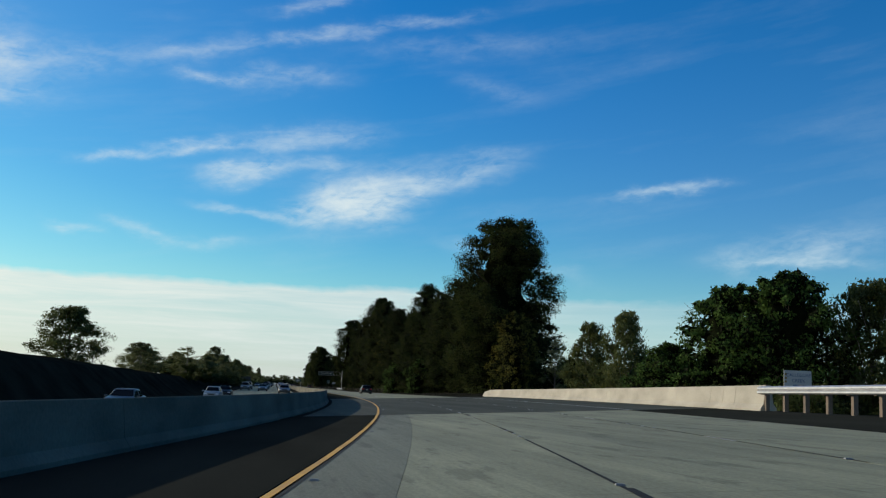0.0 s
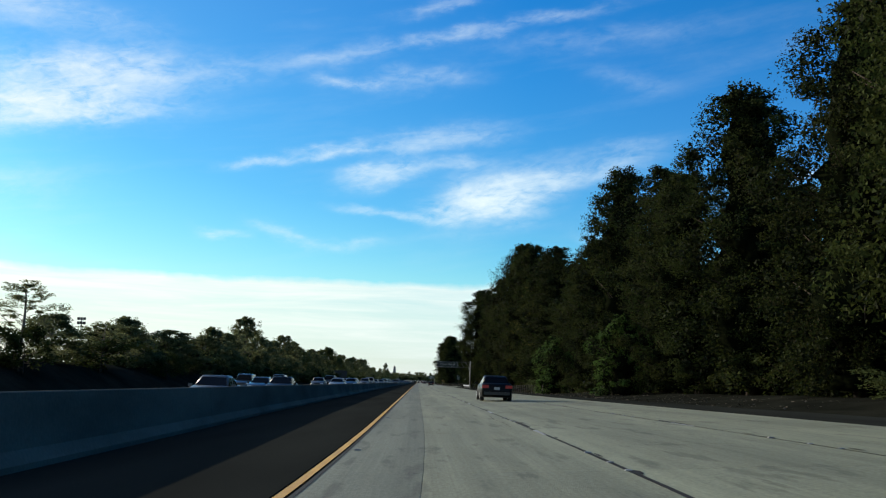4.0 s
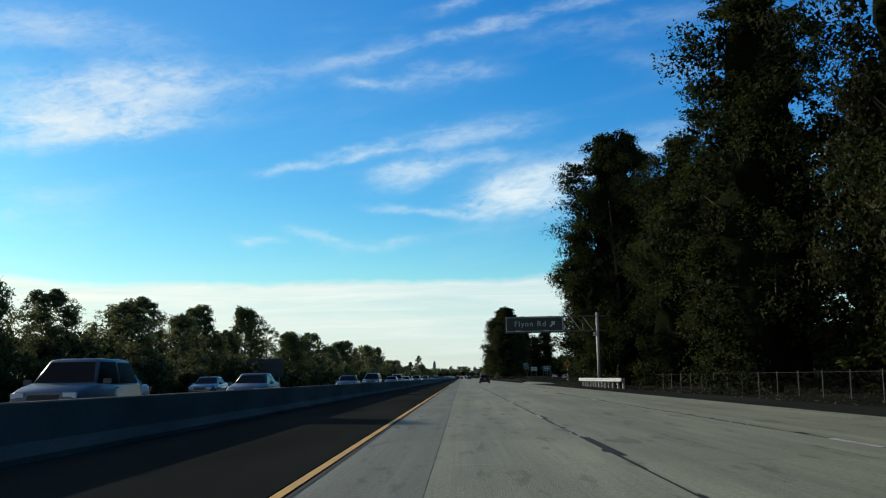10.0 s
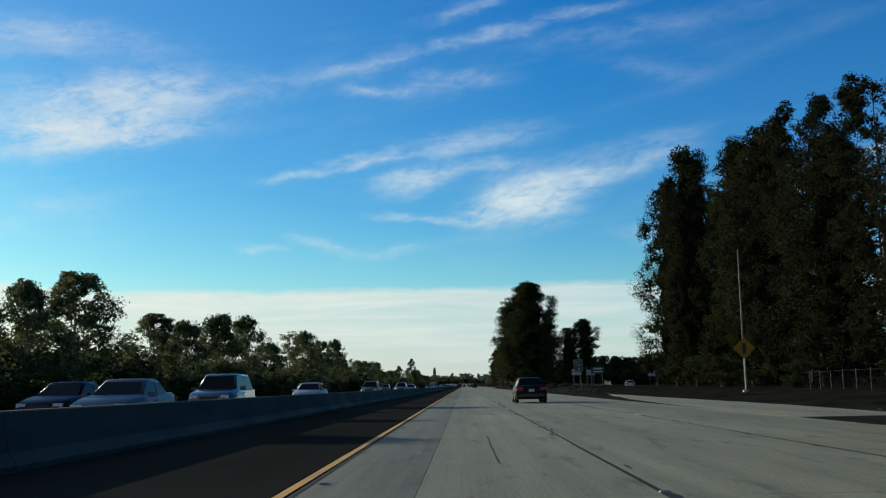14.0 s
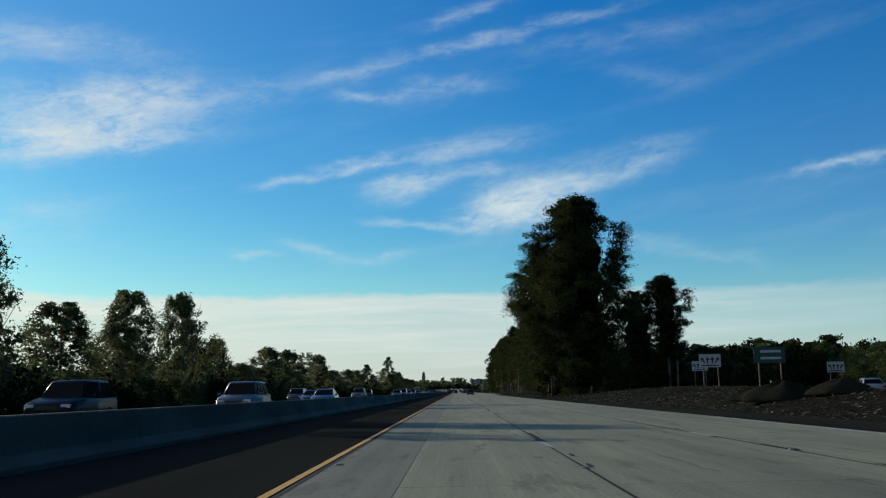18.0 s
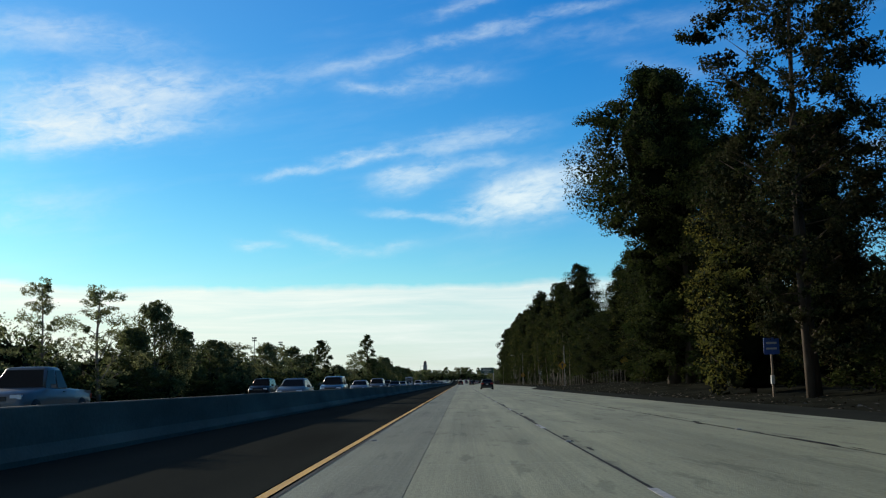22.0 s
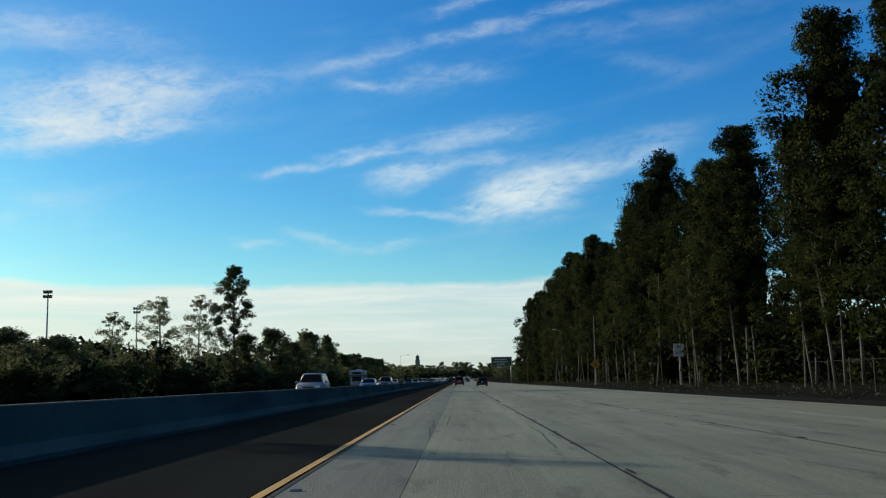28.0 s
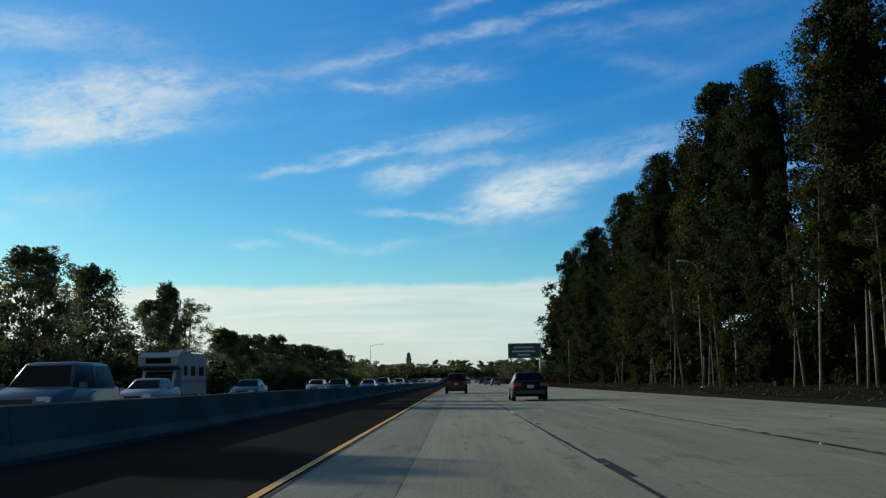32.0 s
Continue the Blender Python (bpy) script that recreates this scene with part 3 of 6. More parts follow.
for n, d in enumerate((LANE, 2 * LANE, 3 * LANE)):
    last = 1120
    first = 770 if n == 2 else -100
    s = first + n * 3
    while s < last:
        if not (n == 2 and s < 780):
            if tar.random() < 0.55:
                st = part("lane_stripe", stripe_mesh, WHITE, road)
                st.matrix_basis = at(s, d + 0.0)
            rf = part("reflector", reflector_mesh, WHITE, road)
            rf.matrix_basis = at(s + 8.6, d)
            if s < 420 and n < 2:
                for k in range(2):
                    dt = part("road_marker", dot_mesh, WHITE, road)
                    dt.matrix_basis = at(s + 5.6 + 1.2 * k, d)
        s += 14.63
for s in np.arange(-90, 1110, 14.63):
    rf = part("reflector", reflector_mesh, WHITE, road)
    rf.matrix_basis = at(s, 0.28)
for d in (LANE, 2 * LANE):
    s = -100.0
    while s < 1200:
        w = tar.uniform(0.014, 0.032)
        e = min(s + tar.uniform(6, 26), BRIDGE_A - 0.3 if s < BRIDGE_A else 1200)
        if BRIDGE_A - 0.4 <= s < BRIDGE_B:
            s = BRIDGE_B + 0.3
            continue
        wob = tar.uniform(-0.02, 0.02)
        part("joint_seal", strip(steps(s, e, 6), d - w + wob, d + w + wob, 0.0042), SEALANT, road)
        if tar.random() < 0.5:
            q = s + tar.uniform(0, 4)
            part("tar_patch", strip(steps(q, q + tar.uniform(1.5, 4.5), 2), d + 0.02, d + tar.uniform(0.06, 0.15), 0.0062), SEALANT, road)
        s = e + tar.uniform(0.0, 5)
for d in (LANE, 2 * LANE):
    part("joint_seal", strip(steps(BRIDGE_B + 0.3, 1240, 6), d - 0.02, d + 0.012, 0.0030), SEALANT, road)
bits = Shape()
for d in (LANE, 2 * LANE):
    s = BRIDGE_B + 2
    while s < 1000:
        x, ln, wd = d + tar.uniform(-0.10, 0.16), tar.uniform(0.15, 0.9), tar.uniform(0.02, 0.07)
        k = len(bits.v)
        ring = [(s + ln * u, x + wd * v) for u, v in ((0, 0), (0.3, 0.8), (0.7, 1), (1, 0.1), (0.75, -0.8), (0.25, -1))]
        bits.v += [tuple(place(a, b, 0.0066)) for a, b in ring]
        bits.f.append(tuple(k + i for i in reversed(range(6))))
        s += tar.uniform(0.8, 5.5)
tagged(part("tar_spots", bits, SEALANT, road, "scattered dark tar spots along the joints"), kind="stuff")
cracks = Shape()
for i in range(46):
    s, d = tar.uniform(130, 1100), tar.uniform(0.6, 11)
    q, x, pts = Shape(), d, []
    for k in range(6):
        pts.append([place(s + k * 1.5, x, 0.0058), place(s + k * 1.5, x + 0.014, 0.0058)])
        x += tar.uniform(-0.05, 0.06)
    q.rings(pts, caps=False, closed=False)
    k = len(cracks.v)
    cracks.v += q.v
    cracks.f += [tuple(k + i for i in reversed(a)) for a in q.f]
tagged(part("sealed_cracks", cracks, SEALANT, road, "thin sealed cracks in the concrete"), kind="stuff")

# ---- barriers ----
def wall_profile(s, d, height, lean=1):
    """Section of a concrete safety barrier: broad foot, steep face."""
    pts = ((-0.33, -0.1), (-0.33, 0.08), (-0.20, 0.26), (-0.115, height - 0.02), (-0.09, height), (0.09, height), (0.115, height - 0.02), (0.20, 0.26), (0.33, 0.08), (0.33, -0.1))
    return [place(s, d + x, z) for x, z in pts]


def median_mid(s):
    return float(np.interp(s, [20, 60, 110, 150], [-4.5, -3.95, -3.95, -4.65]))


median = thing("median_barrier", pose(0, 0, 0), "long concrete median barrier, its own shade put into the grey", "barrier", kind="structure")
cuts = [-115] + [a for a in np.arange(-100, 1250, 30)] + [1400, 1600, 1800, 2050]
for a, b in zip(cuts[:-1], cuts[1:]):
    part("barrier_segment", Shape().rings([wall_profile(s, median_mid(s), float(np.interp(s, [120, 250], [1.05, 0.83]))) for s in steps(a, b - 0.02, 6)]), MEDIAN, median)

bridge_wall = thing("bridge_parapet", pose(0, 0, 0), "sunlit pale concrete bridge parapet with formed joints", "barrier", kind="structure")


def parapet_at(s):
    return float(np.interp(s, [39, 60, 125], [15.7, 15.9, 16.6])), float(np.interp(s, [39, 125], [1.02, 0.80]))


cuts = [39.5, 43, 44.6, 46.4, 52] + list(np.arange(60, 121, 8)) + [124.5]
for a, b in zip(cuts[:-1], cuts[1:]):
    rows = []
    for s in steps(a, b - 0.025, 4):
        d, hh = parapet_at(s)
        rows.append(wall_profile(s, d, hh - (0.25 if s > 124 else 0)))
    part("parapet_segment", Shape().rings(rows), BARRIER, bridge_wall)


def guardrail(name, s0, s1, d_at, top, post_mat, label, every=1.9):
    """Corrugated steel beam on posts."""
    t = thing(name, pose(0, 0, 0), label, "guardrail")
    sec = ((0.0, 0.0), (0.07, 0.045), (0.07, 0.10), (0.0, 0.15), (0.07, 0.20), (0.07, 0.255), (0.0, 0.30))
    rows = []
    for s in steps(s0, s1, 2):
        d = d_at(s)
        front = [place(s, d - x, top - 0.31 + z) for x, z in sec]
        rows.append(front + [place(s, d - x + 0.012, top - 0.31 + z) for x, z in reversed(sec)])
    part("beam", Shape().rings(rows), STEEL, t, "corrugated galvanised beam")
    post = Shape().box((0, 0, (top - 0.06) / 2 - 0.1), (0.15, 0.2, top + 0.14)).mesh("post", post_mat)
    block = Shape().box((0, 0, 0), (0.15, 0.18, 0.34)).mesh("spacer_block", post_mat)
    s = s0 + 0.5
    while s < s1:
        p = part("post", post, post_mat, t)
        p.matrix_basis = at(s, d_at(s) + 0.26)
        q = part("spacer_block", block, post_mat, t)
        q.matrix_basis = at(s, d_at(s) + 0.10, top - 0.17)
        s += every
    return t


guardrail("guardrail", -20, 39.6, lambda s: 15.35, 0.98, WOOD, "galvanised steel guardrail on wooden posts running up to the parapet")
guardrail("guardrail", 359, 383.5, lambda s: 13.55 + 0.3 * max(0, (364 - s) / 5), 0.82, POLE, "white galvanised guardrail in front of the sign gantry post")

# ---- trees ----
def leaf_cloud(rs, centres, radii, count, length, width, droop=0.7, squash=0.8):
    """Many small pointed leaves scattered through balls round the given centres."""
    k = len(centres)
    pick = rs.randint(0, k, count)
    way = rs.normal(size=(count, 3))
    way /= np.linalg.norm(way, axis=1)[:, None]
    dist = rs.uniform(0.1, 1.0, count) ** 0.5
    p = centres[pick] + way * (radii[pick] * dist)[:, None] * np.array([1, 1, squash])
    axis = rs.normal(size=(count, 3)) * np.array([1, 1, 0.6]) - np.array([0, 0, droop])
    axis /= np.linalg.norm(axis, axis=1)[:, None]
    side = np.cross(axis, rs.normal(size=(count, 3)))
    side /= np.linalg.norm(side, axis=1)[:, None] + 1e-9
    size = rs.uniform(0.65, 1.35, count)[:, None]
    ln, wd = axis * length * size, side * width * size
    blade = np.stack([p + wd * 0.5, p + ln, p - wd * 0.5], axis=1)
    return blade.reshape(-1, 3)


def leaf_mesh(name, blades, mat):
    me = bpy.data.meshes.new(name)
    n = len(blades) // 3
    me.vertices.add(3 * n)
    me.vertices.foreach_set("co", blades.astype(np.float32).ravel())
    me.loops.add(3 * n)
    me.loops.foreach_set("vertex_index", np.arange(3 * n, dtype=np.int32))
    me.polygons.add(n)
    me.polygons.foreach_set("loop_start", np.arange(0, 3 * n, 3, dtype=np.int32))
    me.materials.append(mat)
    me.update(calc_edges=True)
    return me


def make_tree(name, seed, h, w, low, limbs, clumps, leaves, size, mat, bark, profile, label, trunk_r=0.28, stems=1, lean=0.0, ball=1.0, second=None, simple=False, mass=0, rise=(0.25, 0.9), shell_on=True, billow=1.0, core=0.36, inner_mat=None, fill=1.2):
    """A tree: bent tapered stems, forked limbs, and a crown of leaf clumps along them. low: where the crown starts; profile: width along its height."""
    rs = np.random.RandomState(seed)
    tree = thing(name, pose(0, 0, -500), label, "tree", kind="")
    wood, boughs = Shape(), Shape()
    centres, radii = [], []

    def spine_main(z):
        return np.interp(z, main[:, 2], main[:, 0]), np.interp(z, main[:, 2], main[:, 1])

    for k in range(stems):
        base = np.array([rs.uniform(-0.12, 0.12) * w, rs.uniform(-0.12, 0.12) * w, 0.0]) if stems > 1 else np.zeros(3)
        sh = h * (1.0 if k == 0 else rs.uniform(0.7, 0.95))
        tilt = np.array([rs.uniform(-1, 1), rs.uniform(-1, 1)]) * (lean + 0.015 * (stems > 1))
        bend = rs.uniform(-0.02, 0.02, 2)
        n = 9
        spine = [np.array([base[0] + tilt[0] * sh * f + bend[0] * sh * math.sin(3 * f), base[1] + tilt[1] * sh * f + bend[1] * sh * math.sin(2.5 * f + 1), -0.15 + sh * f * 0.96]) for f in np.linspace(0, 1, n)]
        if k == 0:
            main = np.array(spine)
        r0 = trunk_r * (1 if k == 0 else 0.75)
        wood.tube(spine, [r0 * (1.25 if i == 0 else 1) * (1 - 0.93 * i / (n - 1)) + 0.012 for i in range(n)], 4 if simple else 8)
        for i in range(limbs // stems):
            f = low + (0.97 - low) * ((i + rs.uniform(0, 1)) / (limbs // stems)) ** 0.9
            u = f * (n - 1)
            a = min(int(u), n - 2)
            start = spine[a] + (spine[a + 1] - spine[a]) * (u - a)
            ang = i * 2.4 + rs.uniform(-0.5, 0.5)
            rel = (f - low) / max(1e-6, 1 - low)
            reach = 0.5 * w * profile(rel) * rs.uniform(0.55, 0.85 if mass else 1.08)
            lift = reach * rs.uniform(rise[0], rise[1])
            end = start + np.array([math.cos(ang) * reach, math.sin(ang) * reach, lift])
            end[2] = min(end[2], h * (0.93 if mass else 0.98))
            mid = (start + end) / 2 + np.array([0, 0, -0.08 * reach]) + rs.normal(size=3) * 0.05 * reach
            lr = max(0.018, r0 * (1 - f) * 0.42 + 0.01)
            boughs.tube([start, mid, end], [lr, lr * 0.7, lr * 0.25], 3 if simple else 5)
            for j in range(clumps):
                q = rs.uniform(0.25, 1.05)
                c = start * (1 - q) ** 2 + 2 * mid * q * (1 - q) + end * q * q + rs.normal(size=3) * np.array([0.10, 0.10, 0.09]) * (0.6 + 0.5 * reach) * ball
                centres.append(c)
                radii.append(rs.uniform(0.45, 1.0) * ball * (0.30 + 0.045 * w + 0.10 * reach))
                if j == 0 and not simple:
                    boughs.tube([mid, (mid + c) / 2 + rs.normal(size=3) * 0.1, c], [lr * 0.5, lr * 0.35, 0.008], 4)
    centres, radii = np.array(centres), np.array(radii)
    if simple:
        wood.f += [tuple(len(wood.v) + i for i in q) for q in boughs.f]
        wood.v += boughs.v
    tagged(part("trunk", wood, bark, tree, smooth=True), kind="stuff" if simple else "")
    if not simple:
        tagged(part("branchwork", boughs, bark, tree, smooth=True), kind="stuff")
    if mass:
        # lobed outer surface of the crown: small clumps round a core painted as shade
        ph = rs.uniform(0, 6.28, 6)

        def lobes(a, f):
            return (1 + 0.13 * math.sin(3 * a + ph[0] + 9 * f) + 0.12 * math.sin(2 * a + ph[1] - 16 * f) + 0.09 * math.sin(5 * a + ph[2] + 27 * f)
                    + 0.11 * math.sin(ph[3] + 21 * f) + 0.08 * math.sin(7 * a + ph[4] - 40 * f))

        def crown_radius(a, f):
            return 0.5 * w * max(0.12, profile(f)) * lobes(a, f)

        def axis_at(z):
            return spine_main(z)

        extra, size_of = [], []
        # billows of the crown, each a ring of small clumps
        for k in range(mass // 9):
            f, a = ((k + rs.uniform(0, 1)) / (mass // 9)) ** 0.92, k * 2.4 + rs.uniform(-0.6, 0.6)
            big = 0.5 * w * rs.uniform(0.24, 0.46) * (0.62 + 0.38 * min(1.0, profile(f))) * billow
            r = max(0.0, crown_radius(a, f) * rs.uniform(0.85, 1.08) - big * 0.6)
            z = h * (low + (1.0 - low) * f)
            z = min(z, h - big * 0.8)
            ax = axis_at(z)
            for j in range(9):
                v = rs.normal(size=3) * np.array([1, 1, 0.9])
                v /= np.linalg.norm(v)
                extra.append((ax[0] + r * math.cos(a) + v[0] * big * 0.72, ax[1] + r * math.sin(a) + v[1] * big * 0.72, max(0.25, z + v[2] * big * 0.72)))
                size_of.append(big * rs.uniform(0.30, 0.52) * fill)
        # added solid shell that stands for crown shade and closes sky gaps
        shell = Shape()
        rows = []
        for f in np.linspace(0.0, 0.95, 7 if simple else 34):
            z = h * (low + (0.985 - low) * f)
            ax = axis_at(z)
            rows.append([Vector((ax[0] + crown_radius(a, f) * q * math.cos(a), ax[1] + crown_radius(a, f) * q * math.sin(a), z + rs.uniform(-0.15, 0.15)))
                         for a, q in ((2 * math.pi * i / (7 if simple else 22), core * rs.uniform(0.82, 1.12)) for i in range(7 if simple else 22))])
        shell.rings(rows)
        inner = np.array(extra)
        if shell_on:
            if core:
                tagged(part("crown_shade_shell", shell, GUM_SHADE_CORE, tree, smooth=True), kind="stuff")
            # inner leaves in a darker colour that carries the crown's shade
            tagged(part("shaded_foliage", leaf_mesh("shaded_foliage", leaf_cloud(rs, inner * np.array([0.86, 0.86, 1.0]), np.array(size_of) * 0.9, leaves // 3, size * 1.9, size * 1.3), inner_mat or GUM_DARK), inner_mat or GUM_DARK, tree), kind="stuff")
        centres, radii = np.concatenate([centres, inner]), np.concatenate([radii * 0.6, np.array(size_of)])
    if second:
        tagged(part("paler_foliage", leaf_mesh("paler_foliage", leaf_cloud(rs, centres[::3], radii[::3], leaves // 5, size, size * 0.6), second), second, tree), kind="stuff")
    tagged(part("crown", leaf_mesh("crown", leaf_cloud(rs, centres, radii, leaves, size, size * 0.66), mat), mat, tree), kind="stuff")
    return tree


column = lambda r: 0.78 + 0.30 * math.sin(math.pi * min(1, r * 1.1 + 0.1)) if r < 0.72 else max(0.22, 1.05 - (r - 0.72) * 2.9)
cone = lambda r: max(0.18, 1.05 - 0.85 * r)
broad = lambda r: 0.35 + 0.85 * math.sin(math.pi * (0.12 + 0.80 * r))
upright = lambda r: 0.62 + 0.42 * math.sin(math.pi * min(1.0, 0.1 + 1.1 * r)) if r < 0.5 else max(0.2, 1.02 - (r - 0.5) * 1.55)
overhang = lambda r: 0.34 + 0.5 * max(0.0, r - 0.2) if r < 0.45 else 0.465 + (r - 0.45) * 3.6 if r < 0.6 else 1.02 if r < 0.7 else max(0.2, 1.02 - (r - 0.7) * 2.6)
full = lambda r: 0.80 + 0.24 * math.sin(math.pi * min(1, r * 1.1 + 0.05)) if r < 0.84 else max(0.34, 0.92 - (r - 0.84) * 3.4)
tuft = lambda r: 0.5 + 0.6 * r if r < 0.75 else 1.0 - (r - 0.75) * 2.6
tree_kinds = {}


def kind(key, *a, **k):
    tree_kinds[key] = make_tree(*a, **k)


GUM = "tall dark green eucalyptus with drooping leaves beside the freeway"
kind("column_a", "eucalyptus_tree", 11, 24, 8.6, 0.03, 26, 3, 36000, 0.155, GUM_LEAF, DARK_BARK, column, GUM, mass=620)
kind("column_b", "eucalyptus_tree", 12, 26, 9.6, 0.02, 26, 3, 38000, 0.155, GUM_LEAF, DARK_BARK, column, GUM, stems=2, second=GUM_BROWN, mass=680)
kind("row_back", "eucalyptus_tree", 41, 24, 9.6, 0.02, 20, 2, 9000, 0.32, GUM_LEAF, DARK_BARK, column, "dark eucalyptus in the second row behind", mass=360)
kind("cone_a", "eucalyptus_tree", 13, 23, 8.4, 0.19, 24, 3, 28000, 0.16, GUM_LEAF, BARK, cone, "slender dark eucalyptus with a pale trunk in a dense row", trunk_r=0.10, mass=560)
kind("cone_b", "eucalyptus_tree", 14, 24, 8.0, 0.23, 24, 3, 28000, 0.16, GUM_LEAF, BARK, column, "slender eucalyptus with a pale bare lower trunk", trunk_r=0.10, stems=2, second=GUM_YELLOW, mass=560)
kind("broad", "eucalyptus_tree", 15, 26, 14, 0.04, 40, 3, 90000, 0.18, GUM_LEAF, DARK_BARK, column, "very tall broad eucalyptus with an uneven leafy top", stems=3, trunk_r=0.45, ball=1.1, mass=1000, billow=0.8)
kind("full", "eucalyptus_tree", 61, 25.5, 14, 0.03, 40, 3, 84000, 0.18, GUM_LEAF, DARK_BARK, full, "very tall full-crowned eucalyptus by the end of the bridge", stems=3, trunk_r=0.42, ball=1.1, mass=960, billow=0.85)
kind("overhang", "eucalyptus_tree", 19, 27, 15.5, 0.06, 44, 3, 76000, 0.18, GUM_LEAF, DARK_BARK, overhang, "broad eucalyptus leaning its crown over the shoulder", stems=3, trunk_r=0.42, ball=1.1, mass=820, billow=0.75)
kind("ragged", "eucalyptus_tree", 16, 28, 12.0, 0.08, 60, 5, 44000, 0.155, GUM_BROWN, DARK_BARK, tuft, "tall half-bare eucalyptus with brown withered leaves", stems=3, trunk_r=0.28, ball=0.85, mass=540, billow=0.62, core=0.0, second=GUM_LEAF)
kind("tufted", "eucalyptus_tree", 17, 18, 8.0, 0.30, 28, 4, 28000, 0.16, GUM_LEAF, BARK, tuft, "eucalyptus with a bare forked trunk and tufted crown", stems=2, lean=0.02, trunk_r=0.26, mass=330, billow=1.05)
kind("slim_a", "slim_tree", 51, 10, 3.4, 0.42, 16, 3, 2600, 0.15, GUM_LEAF, BARK, tuft, "slim tree with a bare pale trunk and a small leafy top", trunk_r=0.07, lean=0.06, ball=0.9, second=GUM_YELLOW)
kind("slim_b", "slim_tree", 52, 10, 3.4, 0.34, 16, 3, 2600, 0.15, GUM_LEAF, BARK, tuft, "slim leaning tree with a forked pale trunk", trunk_r=0.065, stems=2, lean=0.09, ball=0.9, second=GUM_YELLOW)
kind("brown", "eucalyptus_tree", 18, 24, 9.5, 0.05, 26, 3, 36000, 0.155, GUM_BROWN, DARK_BARK, column, "tall eucalyptus with brownish dry foliage", second=GUM_LEAF, mass=640)
YOUNG = "young airy roadside tree with thin olive foliage"
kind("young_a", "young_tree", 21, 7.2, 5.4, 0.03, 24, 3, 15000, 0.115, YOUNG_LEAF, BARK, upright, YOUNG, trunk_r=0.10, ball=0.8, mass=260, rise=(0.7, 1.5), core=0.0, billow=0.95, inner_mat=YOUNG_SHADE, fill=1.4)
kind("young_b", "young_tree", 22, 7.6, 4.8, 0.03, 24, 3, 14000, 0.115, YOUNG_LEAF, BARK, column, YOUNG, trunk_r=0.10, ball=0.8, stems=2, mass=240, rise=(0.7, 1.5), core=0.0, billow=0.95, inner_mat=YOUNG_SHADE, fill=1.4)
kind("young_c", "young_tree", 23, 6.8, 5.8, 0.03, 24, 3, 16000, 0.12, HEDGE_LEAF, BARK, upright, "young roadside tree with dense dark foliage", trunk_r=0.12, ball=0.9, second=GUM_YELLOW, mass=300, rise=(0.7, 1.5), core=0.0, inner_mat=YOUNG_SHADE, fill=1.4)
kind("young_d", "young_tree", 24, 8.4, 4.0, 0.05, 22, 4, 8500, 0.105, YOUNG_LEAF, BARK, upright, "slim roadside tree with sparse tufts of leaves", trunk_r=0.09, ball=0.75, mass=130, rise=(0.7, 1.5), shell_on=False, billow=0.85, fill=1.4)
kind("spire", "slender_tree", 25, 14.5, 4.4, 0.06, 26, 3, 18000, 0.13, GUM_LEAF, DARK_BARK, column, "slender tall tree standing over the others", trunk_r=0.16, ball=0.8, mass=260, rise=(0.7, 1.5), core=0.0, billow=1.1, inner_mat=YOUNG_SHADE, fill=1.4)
kind("shrub", "shrub", 26, 2.6, 4.2, 0.04, 20, 3, 2800, 0.17, GUM_LEAF, DARK_BARK, broad, "low scrubby dark green roadside shrub", trunk_r=0.05, ball=0.85, stems=3, simple=True)
kind("hedge", "shrub", 27, 3.6, 5.0, 0.04, 24, 5, 4200, 0.18, HEDGE_LEAF, DARK_BARK, broad, "dense green shrub behind the ramp", trunk_r=0.06, ball=0.95, stems=3, simple=True)
kind("vine", "vine_covered_bush", 28, 7.4, 5.0, 0.03, 30, 4, 14000, 0.145, VINE_LEAF, DARK_BARK, column, "bright green vine-covered bush at the foot of tall trees", trunk_r=0.12, mass=300)
kind("golden", "small_tree", 29, 11, 5.6, 0.04, 30, 4, 15000, 0.15, GUM_YELLOW, DARK_BARK, column, "small tree with yellowing sunlit leaves", trunk_r=0.14, mass=330)
kind("far_a", "distant_tree", 31, 9, 7.0, 0.05, 20, 3, 1800, 0.5, YOUNG_LEAF, DARK_BARK, broad, "distant dark leafy tree", trunk_r=0.15, ball=1.0, simple=True)
kind("far_b", "distant_tree", 32, 9, 6.4, 0.05, 20, 3, 1800, 0.5, HEDGE_LEAF, DARK_BARK, cone, "distant dark leafy tree", trunk_r=0.15, ball=1.0, simple=True)
kind("understorey", "thicket", 34, 3.4, 8.0, 0.03, 16, 2, 3000, 0.22, GUM_LEAF, DARK_BARK, broad, "dark shaded undergrowth behind the tree trunks", trunk_r=0.05, ball=1.0, stems=3, simple=True, mass=160)
kind("bank", "thicket", 33, 3.4, 8.0, 0.03, 16, 2, 3600, 0.2, HEDGE_LEAF, DARK_BARK, broad, "dense dark thicket of low bushes", trunk_r=0.05, ball=1.0, stems=3, simple=True, mass=160)
